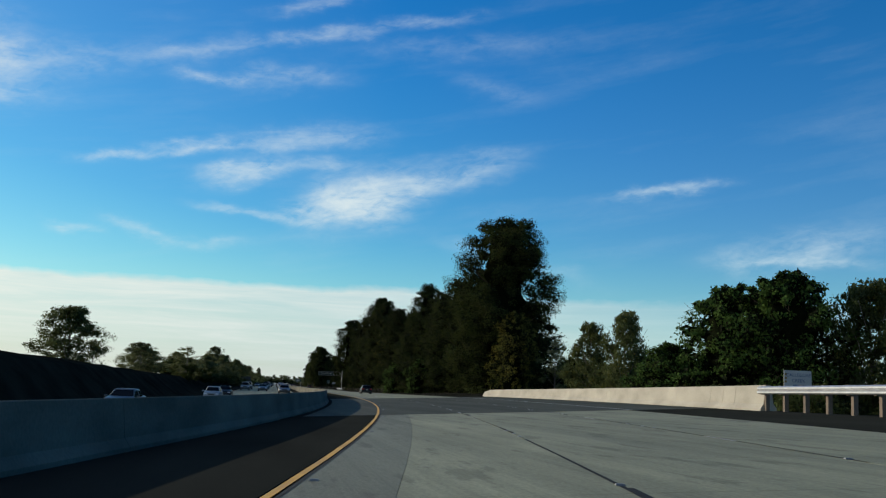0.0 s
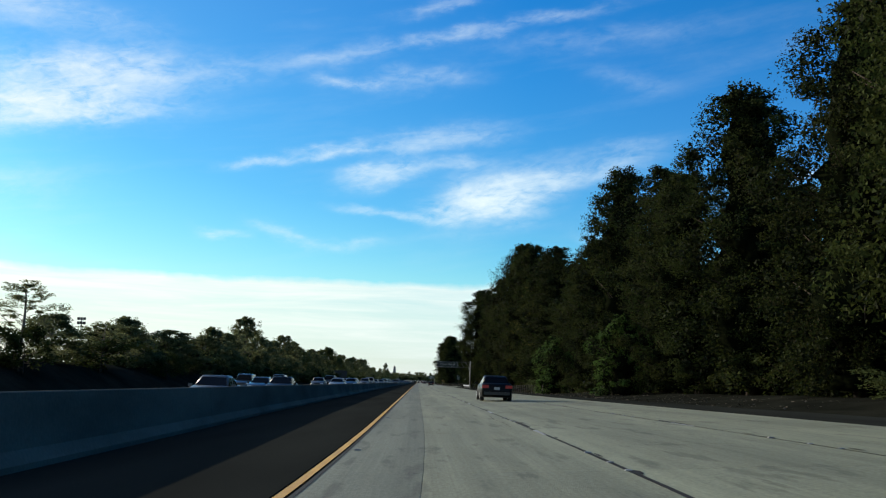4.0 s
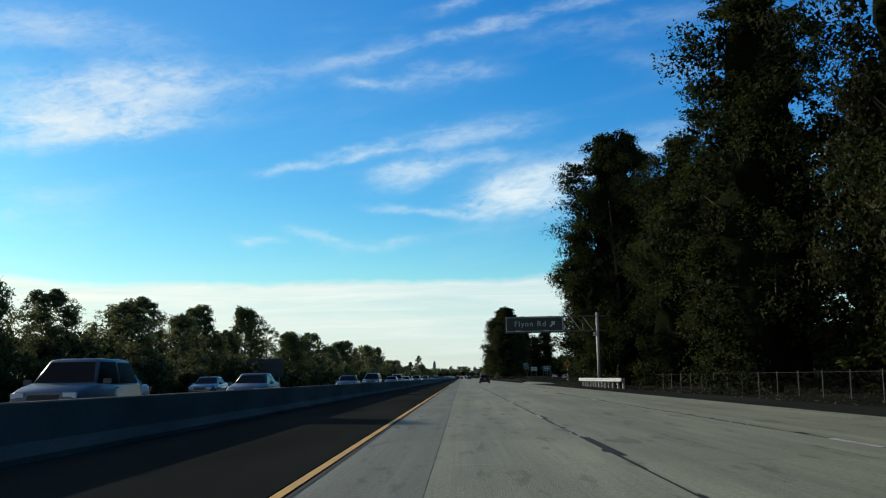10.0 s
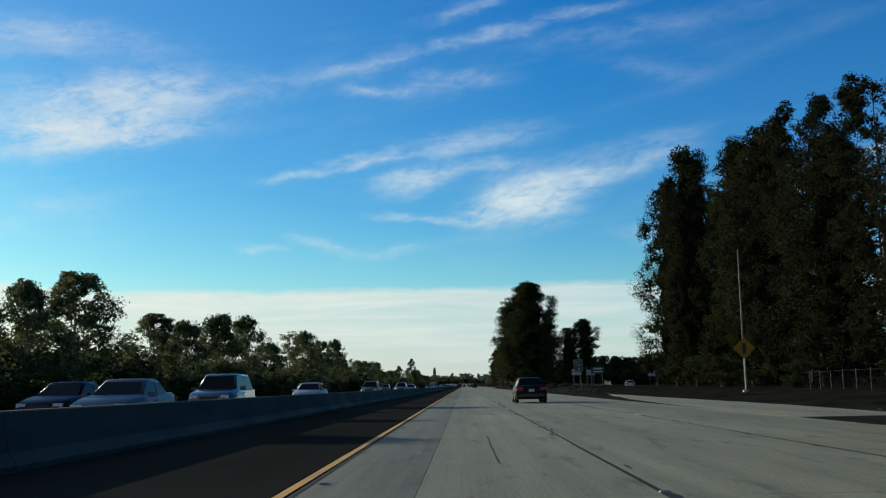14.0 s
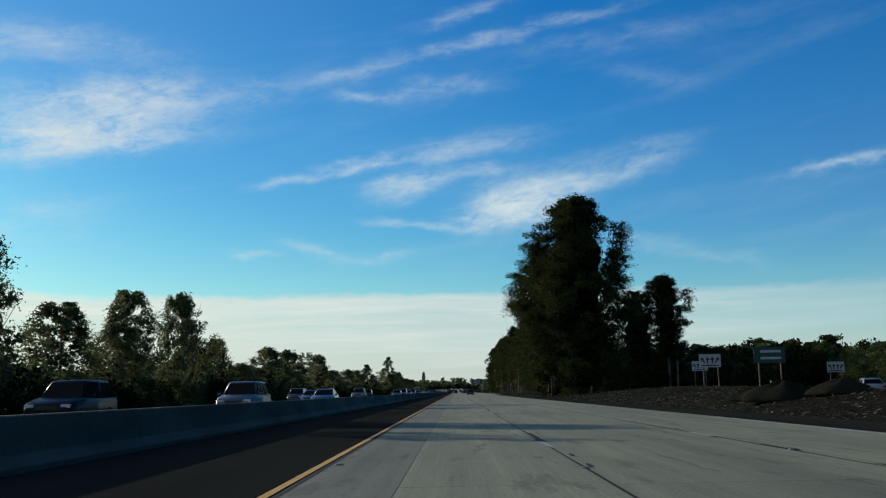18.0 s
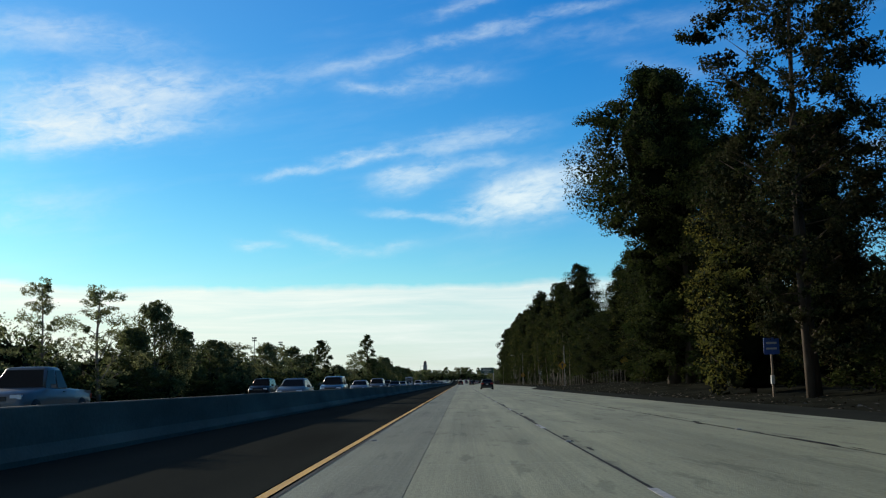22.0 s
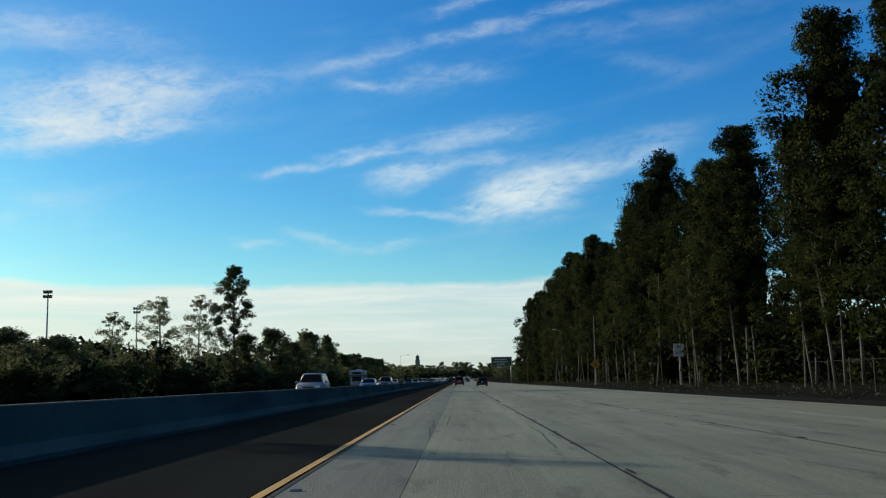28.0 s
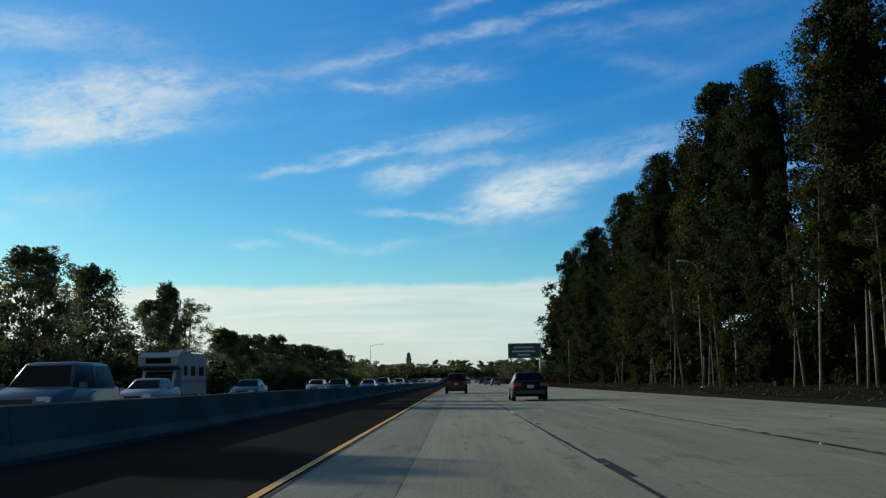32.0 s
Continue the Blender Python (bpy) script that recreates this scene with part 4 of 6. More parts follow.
KIND_SIZE = {"understorey": (3.4, 8), "full": (25.5, 14), "slim_a": (10, 3.4), "slim_b": (10, 3.4), "far_a": (9, 7), "far_b": (9, 6.4), "bank": (3.4, 8), "row_back": (24, 9.6), "column_a": (24, 8.6), "column_b": (26, 9.6), "cone_a": (23, 8.4), "cone_b": (24, 8.0), "broad": (26, 14), "overhang": (27, 15.5), "ragged": (28, 12), "tufted": (18, 8),
             "brown": (24, 9.5), "young_a": (7.2, 5.4), "young_b": (7.6, 4.8), "young_c": (6.8, 5.8), "young_d": (8.4, 4.0), "spire": (14.5, 4.4), "shrub": (2.6, 4.2),
             "hedge": (3.6, 5), "vine": (7.4, 5), "golden": (11, 5.6)}
placed_kinds = set()
whirl = random.Random(77)


def plant(key, s, d, h, w, group, turn=None):
    """Stands one tree of a kind at (s, d), scaled to its height and width."""
    th, tw = KIND_SIZE[key]
    turn = whirl.uniform(0, 360) if turn is None else turn
    p = place(s, d, land(s, d) if abs(d) > 13 else 0)
    m = pose(p.x, p.y, p.z - 0.08, 0, 0, turn) @ Matrix.Diagonal((w / tw * 1.1, w / tw * 1.1, h / th * 1.04, 1))
    if key not in placed_kinds:
        placed_kinds.add(key)
        ob = tree_kinds[key]
        ob.matrix_basis = m
        tagged(ob, group=group)
        return ob
    src = tree_kinds[key]
    made = copy_thing(src, Matrix.Identity(4))
    made.matrix_basis = m
    return tagged(made, group=group)


ROW = "eucalyptus row beside the freeway"
for key, s, d, h, w in (
        ("full", 146, 23.8, 25.2, 13.4), ("golden", 135, 22.5, 11, 5.5), ("column_b", 163, 24, 20, 8), ("column_a", 177, 22.5, 19.8, 8.4), ("column_b", 191, 23, 17, 7.5), ("column_b", 203, 22.5, 20, 8),
        ("vine", 196, 18.3, 6.5, 4.5), ("column_a", 217, 22.5, 23, 8.6), ("column_b", 231, 23, 18, 8), ("vine", 239, 18.6, 7, 4.6), ("column_a", 249, 23, 14.6, 8),
        ("column_b", 266, 22.5, 22, 9.8), ("cone_b", 281, 23, 21.5, 10), ("column_b", 300, 23.5, 26.8, 9), ("column_b", 312, 22.5, 28.6, 10.5), ("brown", 327, 23.5, 29.5, 9.8), ("column_a", 341, 19.8, 24.5, 9.5),
        ("brown", 357, 23.5, 23, 8.5), ("column_b", 373, 23, 22, 9), ("broad", 388, 18.2, 26, 12.6), ("brown", 404, 24, 20, 9), ("cone_b", 424, 26.5, 14.5, 8),
        ("cone_b", 434, 28, 17, 8), ("tufted", 442, 28.5, 20.5, 7.5), ("brown", 455, 31, 20, 8), ("ragged", 466, 32, 21.5, 9), ("brown", 476, 32, 20, 9), ("ragged", 487, 34, 26, 9), ("brown", 500, 35, 27, 9.5), ("column_a", 515, 36, 29, 9),
        ("brown", 532, 33.4, 32, 9.5), ("column_a", 547, 34, 30, 8.8),
        ("tufted", 660, 34.6, 17, 7.2), ("column_b", 662, 29.5, 15, 8), ("broad", 636, 18.9, 24, 13), ("ragged", 667, 18.3, 22.5, 9.5), ("brown", 664, 23, 14, 7.5), ("golden", 680, 18.6, 11.5, 6), ("brown", 684, 24, 17, 8), ("column_b", 699, 23.5, 19, 9), ("brown", 717, 28, 17, 9), ("overhang", 710, 22.2, 27, 16),
        ("brown", 726, 26, 13, 7.5), ("column_b", 739, 24.8, 15.2, 7.6), ("cone_b", 749, 25, 15, 7), ("column_b", 760, 25.5, 13.8, 7.5), ("column_b", 771, 25, 10.2, 7), ("tufted", 816, 37.3, 25, 8.4), ("column_a", 776, 25, 10, 7.5), ("column_b", 788, 25.5, 11, 7), ("cone_a", 797, 26, 11, 7), ("column_a", 806, 26, 15, 7), ("column_b", 817, 24.8, 22.6, 8),
        ("cone_b", 828, 26, 19, 7.5), ("cone_a", 841, 25, 21.5, 7.5), ("cone_b", 852, 25, 22.2, 7.2), ("cone_a", 861, 26, 18, 7), ("cone_b", 871, 25, 20, 7), ("cone_a", 881, 25, 19.5, 7.6), ("cone_b", 891, 26, 19, 7), ("column_a", 901, 25, 24.8, 7.8), ("cone_b", 911, 25, 23.5, 7.6), ("cone_a", 921, 25, 22.5, 7.4),
        ("cone_b", 933, 26, 21, 7), ("cone_a", 945, 25, 20.8, 7.4), ("column_a", 953, 29, 21, 8), ("cone_b", 961, 25, 24, 7.4), ("cone_a", 969, 27, 21, 7), ("column_a", 977, 25, 22.8, 7.2), ("cone_b", 988, 25, 24.6, 7.6), ("cone_a", 1000, 25, 22.4, 7.6), ("column_a", 1013, 25, 24.4, 7.4), ("cone_b", 1024, 26, 22, 7.4),
        ("column_a", 1035, 25, 24.2, 7.8), ("cone_a", 1047, 26, 22, 7.4), ("column_b", 1060, 25, 23.5, 8), ("cone_b", 1072, 26, 22, 7.6), ("row_back", 1085, 26, 22, 7.6), ("row_back", 1098, 25, 24.6, 8), ("row_back", 1116, 26, 21, 8), ("row_back", 1135, 26, 19.5, 8), ("row_back", 1155, 28, 18, 8)):
    plant(key, s, d, h, w, ROW)
for i, s in enumerate(steps(157, 412, 15)):
    plant("row_back", s, 30 + 1.3 * math.sin(2.1 * i), 14.5 + (9 if s > 258 else 0) + 2 * math.sin(1.3 * i), 10.5, ROW)
plant("column_b", 541, 40, 27, 10, ROW)
plant("brown", 522, 41, 26, 10, ROW)
BACK = "trees beyond the bridge"
for key, s, d, h, w in (("young_d", 131, 27.5, 7.4, 4), ("young_c", 122, 29.5, 9.4, 5.5), ("young_c", 116, 32, 11.6, 6.5), ("young_c", 111, 34.5, 7, 4), ("vine", 95, 29.5, 8.5, 7), ("vine", 92, 34, 14, 9), ("vine", 96, 40, 14.5, 9),
                        ("vine", 87, 38, 15, 9), ("young_c", 84, 44, 14, 9), ("young_c", 78, 46, 13, 9), ("young_c", 70, 47, 12.5, 9), ("young_c", 62, 46, 12, 9), ("young_c", 52, 46, 13, 9), ("bank", 140, 34, 5.5, 12), ("bank", 134, 42, 6, 13),
                        ("bank", 126, 44, 6, 13), ("bank", 117, 46, 6.2, 13), ("bank", 108, 48, 6, 13), ("bank", 99, 48, 6, 13), ("hedge", 88, 31, 4.5, 6), ("hedge", 76, 34, 4.5, 6)):
    plant(key, s, d, h, w, BACK)
LEFT = "young trees along the opposite carriageway"
pick = random.Random(5)
for s, h, w in ((180, 7.2, 4.5), (188, 4.6, 4), (197, 5.2, 4.5), (208, 5, 4), (220, 5.6, 5.6), (236, 6.2, 4), (246, 6, 4), (252, 5.6, 4.4), (259, 6.3, 3.6), (268, 9, 4.4), (277, 7.4, 4.4), (285, 6.4, 4),
                (294, 6.8, 3.8), (300, 7, 4), (308, 8.6, 4.4), (314, 7, 3.6), (321, 6, 3.6), (329, 8.5, 4), (338, 7.5, 3.8), (348, 7.1, 4), (361, 7.4, 4.4), (369, 8.6, 4.4), (379, 7, 4), (386, 8.2, 4.4), (395, 6.3, 4.2),
                (408, 9.4, 4.6), (416, 6.4, 3.8), (425, 8.4, 4), (437, 7.8, 4.6), (449, 8.1, 4.2), (459, 7.6, 4), (468, 9, 5), (481, 7.1, 4.2), (497, 7.5, 4.4), (510, 8.8, 5), (521, 9.4, 5), (537, 7, 4.6), (556, 9.5, 5), (563, 9.7, 5.4),
                (578, 7.1, 4.6), (588, 6.4, 4), (597, 9.6, 4.4), (609, 10.4, 4.2), (616, 6.8, 4), (626, 7, 4), (638, 4.8, 4.6), (647, 4.6, 4.4), (657, 7.4, 5.2), (672, 7.6, 5), (679, 4.6, 3.6), (687, 7.8, 3.2), (697, 8.2, 4.8), (705, 5.6, 4),
                (713, 8.2, 4.2), (724, 6.4, 3.6), (733, 5.8, 4), (741, 5.9, 4.4), (750, 6.2, 4.8), (762, 6.5, 4.2), (769, 6.3, 4), (776, 6.8, 3), (783, 6.7, 4.2), (798, 5.3, 4.4), (807, 6.2, 3.6), (816, 7.8, 2.8), (830, 9.4, 3), (843, 5, 4.4),
                (852, 4.4, 4.2), (862, 4.4, 4.2), (870, 6.4, 3), (885, 8.7, 4.6), (898, 9.8, 4), (922, 7, 4.6), (940, 8.4, 5), (955, 7.2, 5.6), (967, 9.1, 4.6), (974, 10.1, 4.6), (982, 9.6, 4.6), (992, 7.9, 4.4), (1001, 9.9, 3.6), (1012, 9.6, 5),
                (1022, 7, 5), (1033, 6.8, 5.4), (1045, 7.4, 5.4), (1058, 7.8, 5.6), (1072, 7, 6), (1090, 7.6, 6), (1110, 8, 6), (1135, 8, 7), (1160, 8, 7)):
    key = pick.choice(("young_a", "young_b", "young_c", "young_a", "young_d"))
    if w < 3.3:
        key = "young_d"
    plant(key, s, -25 - pick.uniform(0, 1.5), h * (1.07 if s > 370 else 0.98 if s > 240 else 0.74), w * 1.3, LEFT)
plant("spire", 911, -25, 14.9, 4.4, LEFT)
plant("spire", 818, -25.5, 9.6, 3.4, LEFT)
for s, d, h, w in ((72, -31, 4, 5), (156, -30, 4.4, 6), (165, -31, 4.2, 5), (174, -31, 4, 5), (223, -31, 5.5, 6), (340, -33, 6, 6), (430, -34, 7, 7), (520, -35, 7, 7), (620, -34, 6, 7)):
    plant(pick.choice(("young_c", "young_a")), s, d, h, w, LEFT)
plant("young_c", 123, -34, 6.8, 8, LEFT)
UNDER = "shrubs under the young trees"
for i in range(60):
    s = 176 + i * 16.4 + pick.uniform(-3, 3)
    plant("shrub", s, -22.8 - pick.uniform(0, 2.0), pick.uniform(1.5, 3.0), pick.uniform(4, 6.5), UNDER)
for i in range(118):
    s = -20 + i * 10.2 + pick.uniform(-2, 2)
    if s < 205:
        continue
    plant("bank", s, -28.5 - pick.uniform(0, 2.5), pick.uniform(2.6, 4.2) * (0.55 if s < 180 else 1 if s < 240 else 1.25), pick.uniform(9, 12), UNDER)


# ---- vehicles ----
def wheel_meshes(r, w):
    tyre, rim = Shape(), Shape()
    ring = lambda rad, x: [Vector((x, rad * math.cos(2 * math.pi * i / 16), rad * math.sin(2 * math.pi * i / 16))) for i in range(16)]
    tyre.rings([ring(r * 0.62, -w / 2), ring(r * 0.94, -w / 2), ring(r, -w * 0.36), ring(r, w * 0.36), ring(r * 0.94, w / 2), ring(r * 0.62, w / 2)])
    rim.rings([ring(r * 0.6, -w / 2 - 0.006), ring(r * 0.55, -w / 2 + 0.01), ring(r * 0.15, -w / 2 - 0.012)])
    rim.rings([ring(r * 0.15, w / 2 + 0.012), ring(r * 0.55, w / 2 - 0.01), ring(r * 0.6, w / 2 + 0.006)])
    return tyre.mesh("tyre", RUBBER, True), rim.mesh("rim", RIM)


def panel(a, b, c, d, inset, off):
    """A pane set a little proud of the quad a, b, c, d."""
    a, b, c, d = (Vector(p) for p in (a, b, c, d))
    mid = (a + b + c + d) / 4
    nrm = (b - a).cross(d - a).normalized()
    pts = []
    for p in (a, b, c, d):
        q = p + (mid - p).normalized() * min(inset, (mid - p).length * 0.6)
        pts.append(q + nrm * off)
    g = Shape()
    g.v = [tuple(p) for p in pts] + [tuple(p - nrm * (off + 0.02)) for p in pts]
    g.f = [(0, 1, 2, 3), (7, 6, 5, 4)] + [(i, i + 4, (i + 1) % 4 + 4, (i + 1) % 4) for i in range(4)]
    return g


def make_car(name, paint, label, L=4.7, W=1.8, H=1.45, belt=0.92, hood=0.95, nose=0.72, deck=1.02, ws0=0.95, ws1=0.15, rs1=-1.15, rs0=-1.75, bed=None, box=None, category="car", wr=0.33):
    """A road vehicle, front towards +y: lower body, cabin, panes, wheels, lamps, bumpers, mirrors, plates. ws0/ws1: foot and head of the windscreen; rs1/rs0: head and foot of the rear screen."""
    car = thing(name, pose(0, 0, -400), label, category, "traffic on the freeway")
    h2, w2 = L / 2, W / 2
    body = Shape()
    stations = [(-h2, 0.42, 0.62, 0.86), (-h2 + 0.04, 0.30, deck - 0.12, 0.93), (-h2 + 0.22, 0.24, deck, 0.97), (rs0, 0.21, max(deck, belt), 1.0), (0, 0.2, belt, 1.0), (ws0, 0.2, hood + 0.03, 1.0),
                (ws0 + (h2 - ws0) * 0.5, 0.21, hood - 0.06, 0.985), (h2 - 0.22, 0.22, nose + 0.06, 0.94), (h2 - 0.05, 0.28, nose - 0.06, 0.86), (h2, 0.38, nose - 0.18, 0.80)]
    rows = []
    for y, z0, z1, k in stations:
        w = w2 * k
        zm = z0 + (z1 - z0) * 0.55
        rows.append([Vector((x, y, z)) for x, z in ((-w * 0.88, z0), (-w * 0.97, z0 + 0.08), (-w, zm), (-w * 0.96, z1 - 0.06), (-w * 0.84, z1), (w * 0.84, z1), (w * 0.96, z1 - 0.06), (w, zm), (w * 0.97, z0 + 0.08), (w * 0.88, z0))])
    body.rings(rows)
    part("body", body, paint, car, smooth=True)
    bw, tw = w2 * 0.90, w2 * 0.70
    zb = belt - 0.03
    A = [Vector((-bw, rs0, zb)), Vector((bw, rs0, zb)), Vector((bw, ws0, zb)), Vector((-bw, ws0, zb))]
    B = [Vector((-tw, rs1, H - 0.07)), Vector((tw, rs1, H - 0.07)), Vector((tw, ws1, H - 0.07)), Vector((-tw, ws1, H - 0.07))]

    def cabin_ring(q, z, k, cut):
        """A rounded plan of the cabin between the four corners of a level."""
        out = []
        mid = sum(q, Vector()) / 4
        for i in range(4):
            p, before, after = q[i], q[i - 1], q[(i + 1) % 4]
            for other in (before, after):
                v = p + (other - p).normalized() * cut
                out.append(Vector((mid.x + (v.x - mid.x) * k, mid.y + (v.y - mid.y) * k, z)))
        return out

    top = B[0].z
    part("cabin", Shape().rings([cabin_ring(A, zb, 1.0, 0.05), cabin_ring(B, top, 1.0, 0.09), cabin_ring(B, top + 0.035, 0.96, 0.14), cabin_ring(B, top + 0.06, 0.82, 0.2), cabin_ring(B, top + 0.07, 0.5, 0.2)]), paint, car, smooth=True)
    part("windscreen", panel(A[2], A[3], B[3], B[2], 0.09, 0.008), GLASS, car)
    part("rear_window", panel(A[0], A[1], B[1], B[0], 0.10, 0.008), GLASS, car)
    for k in (1, -1):
        lo0, lo1, hi0, hi1 = (A[1], A[2], B[1], B[2]) if k > 0 else (A[0], A[3], B[0], B[3])
        mlo, mhi = lo0.lerp(lo1, 0.47), hi0.lerp(hi1, 0.47)
        for p, q, r, t in ((lo0, mlo, mhi, hi0), (mlo, lo1, hi1, mhi)):
            part("side_window", panel(p, q, r, t, 0.07, 0.008) if k > 0 else panel(q, p, t, r, 0.07, 0.008), GLASS, car)
        part("wing_mirror", Shape().box((k * (w2 + 0.09), ws0 - 0.25, belt + 0.06), (0.18, 0.09, 0.13)), paint, car)
        part("tail_lamp", Shape().box((k * w2 * 0.74, -h2 + 0.03, deck - 0.20), (w2 * 0.42, 0.12, 0.17)), LAMP_RED, car)
        part("headlamp", Shape().box((k * w2 * 0.68, h2 - 0.12, nose - 0.05), (w2 * 0.34, 0.16, 0.13)), LAMP_CLEAR, car)
        part("door_handle", Shape().box((k * (w2 - 0.005), -0.25, belt - 0.12), (0.04, 0.16, 0.03)), TRIM, car)
    part("rear_bumper", Shape().box((0, -h2 + 0.0, 0.44), (W * 0.82, 0.10, 0.17)), TRIM if paint is PAINTS["black"] else paint, car)
    part("front_bumper", Shape().box((0, h2 - 0.03, 0.40), (W * 0.76, 0.12, 0.18)), TRIM, car)
    part("grille", Shape().box((0, h2 - 0.035, nose - 0.10), (W * 0.40, 0.09, 0.13)), TRIM, car)
    part("rear_plate", Shape().box((0, -h2 - 0.012, deck - 0.30), (0.31, 0.03, 0.15)), SIGN_WHITE, car)
    tyre, rim = wheel_meshes(wr, 0.22)
    for y in (h2 - 0.85, -h2 + 0.95):
        for k in (1, -1):
            arch = part("wheel_arch", Shape().rings([[Vector((k * (w2 * 0.985 + o), y + (wr + 0.06) * math.cos(math.pi * i / 9), wr * 0.7 + (wr + 0.08) * math.sin(math.pi * i / 9))) for i in range(10)] for o in (-0.1, 0.012)]), TRIM, car)
            w = part("wheel", tyre, RUBBER, car)
            w.location = (k * (w2 - 0.10), y, wr)
            part("rim", rim, RIM, w)
    if bed:
        part("cargo_bed", Shape().box((0, -h2 + bed / 2 + 0.05, 0.78), (W * 0.94, bed, 0.5)), paint, car)
        part("bed_floor", Shape().box((0, -h2 + bed / 2 + 0.05, 1.035), (W * 0.82, bed - 0.12, 0.02)), TRIM, car)
    return car


def make_rv(label):
    rv = thing("motorhome", pose(0, 0, -400), label, "motorhome", "traffic on the freeway")
    side = ((-3.6, 0.55), (-3.6, 2.95), (-3.45, 3.1), (2.6, 3.1), (3.05, 2.85), (3.05, 2.3), (2.2, 2.05), (2.2, 0.55))
    g = Shape().rings([[Vector((x, y, z)) for y, z in side] for x in (-1.2, -1.14, 1.14, 1.2)])
    part("coach_body", g, PAINTS["white"], rv)
    cab = Shape().rings([[Vector((x, y, z)) for y, z in ((2.1, 0.5), (3.9, 0.5), (3.95, 0.95), (3.3, 1.15), (2.7, 2.0), (2.1, 2.1))] for x in (-1.0, -0.95, 0.95, 1.0)])
    part("cab", cab, PAINTS["white"], rv)
    part("windscreen", panel((0.9, 3.3, 1.17), (-0.9, 3.3, 1.17), (-0.85, 2.72, 1.97), (0.85, 2.72, 1.97), 0.06, 0.02), GLASS, rv)
    for k in (1, -1):
        for y, w in ((-2.3, 1.2), (-0.3, 1.0), (1.4, 0.7)):
            part("side_window", Shape().box((k * 1.2, y, 2.0), (0.03, w, 0.6)), GLASS, rv)
        part("side_band", Shape().box((k * 1.2, -0.7, 1.35), (0.025, 5.7, 0.16)), PAINTS["blue"], rv)
        part("headlamp", Shape().box((k * 0.75, 3.93, 0.8), (0.3, 0.06, 0.2)), LAMP_CLEAR, rv)
    part("front_window", Shape().box((0, 3.06, 2.6), (1.5, 0.03, 0.32)), GLASS, rv)
    part("roof_unit", Shape().box((0, -1, 3.22), (0.8, 1.0, 0.24)), SIGN_WHITE, rv)
    tyre, rim = wheel_meshes(0.4, 0.26)
    for y in (2.9, -2.2):
        for k in (1, -1):
            w = part("wheel", tyre, RUBBER, rv)
            w.location = (k * 0.98, y, 0.4)
            part("rim", rim, RIM, w)
    return rv


SEDAN = dict(L=4.7, W=1.8, H=1.45)
SUV = dict(L=4.6, W=1.86, H=1.74, belt=1.08, hood=1.08, nose=0.86, deck=1.10, ws0=1.05, ws1=0.4, rs1=-2.0, rs0=-2.18, wr=0.37, category="suv")
VAN = dict(L=5.0, W=1.95, H=1.95, belt=1.12, hood=1.10, nose=0.85, deck=1.12, ws0=1.5, ws1=0.75, rs1=-2.3, rs0=-2.42, wr=0.36, category="van")
HATCH = dict(L=4.3, W=1.76, H=1.5, belt=0.95, hood=0.98, nose=0.75, deck=0.98, ws0=1.05, ws1=0.3, rs1=-1.45, rs0=-1.98, category="car")
PICKUP = dict(L=5.5, W=1.95, H=1.82, belt=1.12, hood=1.12, nose=0.92, deck=1.04, ws0=1.1, ws1=0.55, rs1=-0.55, rs0=-0.75, bed=1.9, wr=0.4, category="pickup")
SHAPES = {"sedan": SEDAN, "suv": SUV, "van": VAN, "hatchback": HATCH, "pickup_truck": PICKUP}
car_stock = {}


def park(shape, paint, s, d, toward=False, turn=0.0):
    """One vehicle on the road; toward: it faces the camera."""
    key = (shape, paint)
    m = at(s, d, 0.005, (180 if toward else 0) + turn)
    if shape == "motorhome":
        ob = make_rv("white motorhome with a blue side band on the opposite carriageway")
        ob.matrix_basis = m
        return ob
    if key not in car_stock:
        where = "on the opposite carriageway" if toward else "in the lane ahead"
        word = {"sedan": "four-door sedan", "suv": "sport utility vehicle", "van": "passenger van", "hatchback": "hatchback car", "pickup_truck": "pickup truck"}[shape]
        car_stock[key] = make_car(shape, PAINTS[paint], "%s %s with tinted windows %s" % ({"maroon": "dark maroon"}.get(paint, paint), word, where), **SHAPES[shape])
        car_stock[key].matrix_basis = m
        return car_stock[key]
    return copy_thing(car_stock[key], m)


O1, O2, O3 = -6.4 - LANE * 0.5, -6.4 - LANE * 1.5, -6.4 - LANE * 2.5
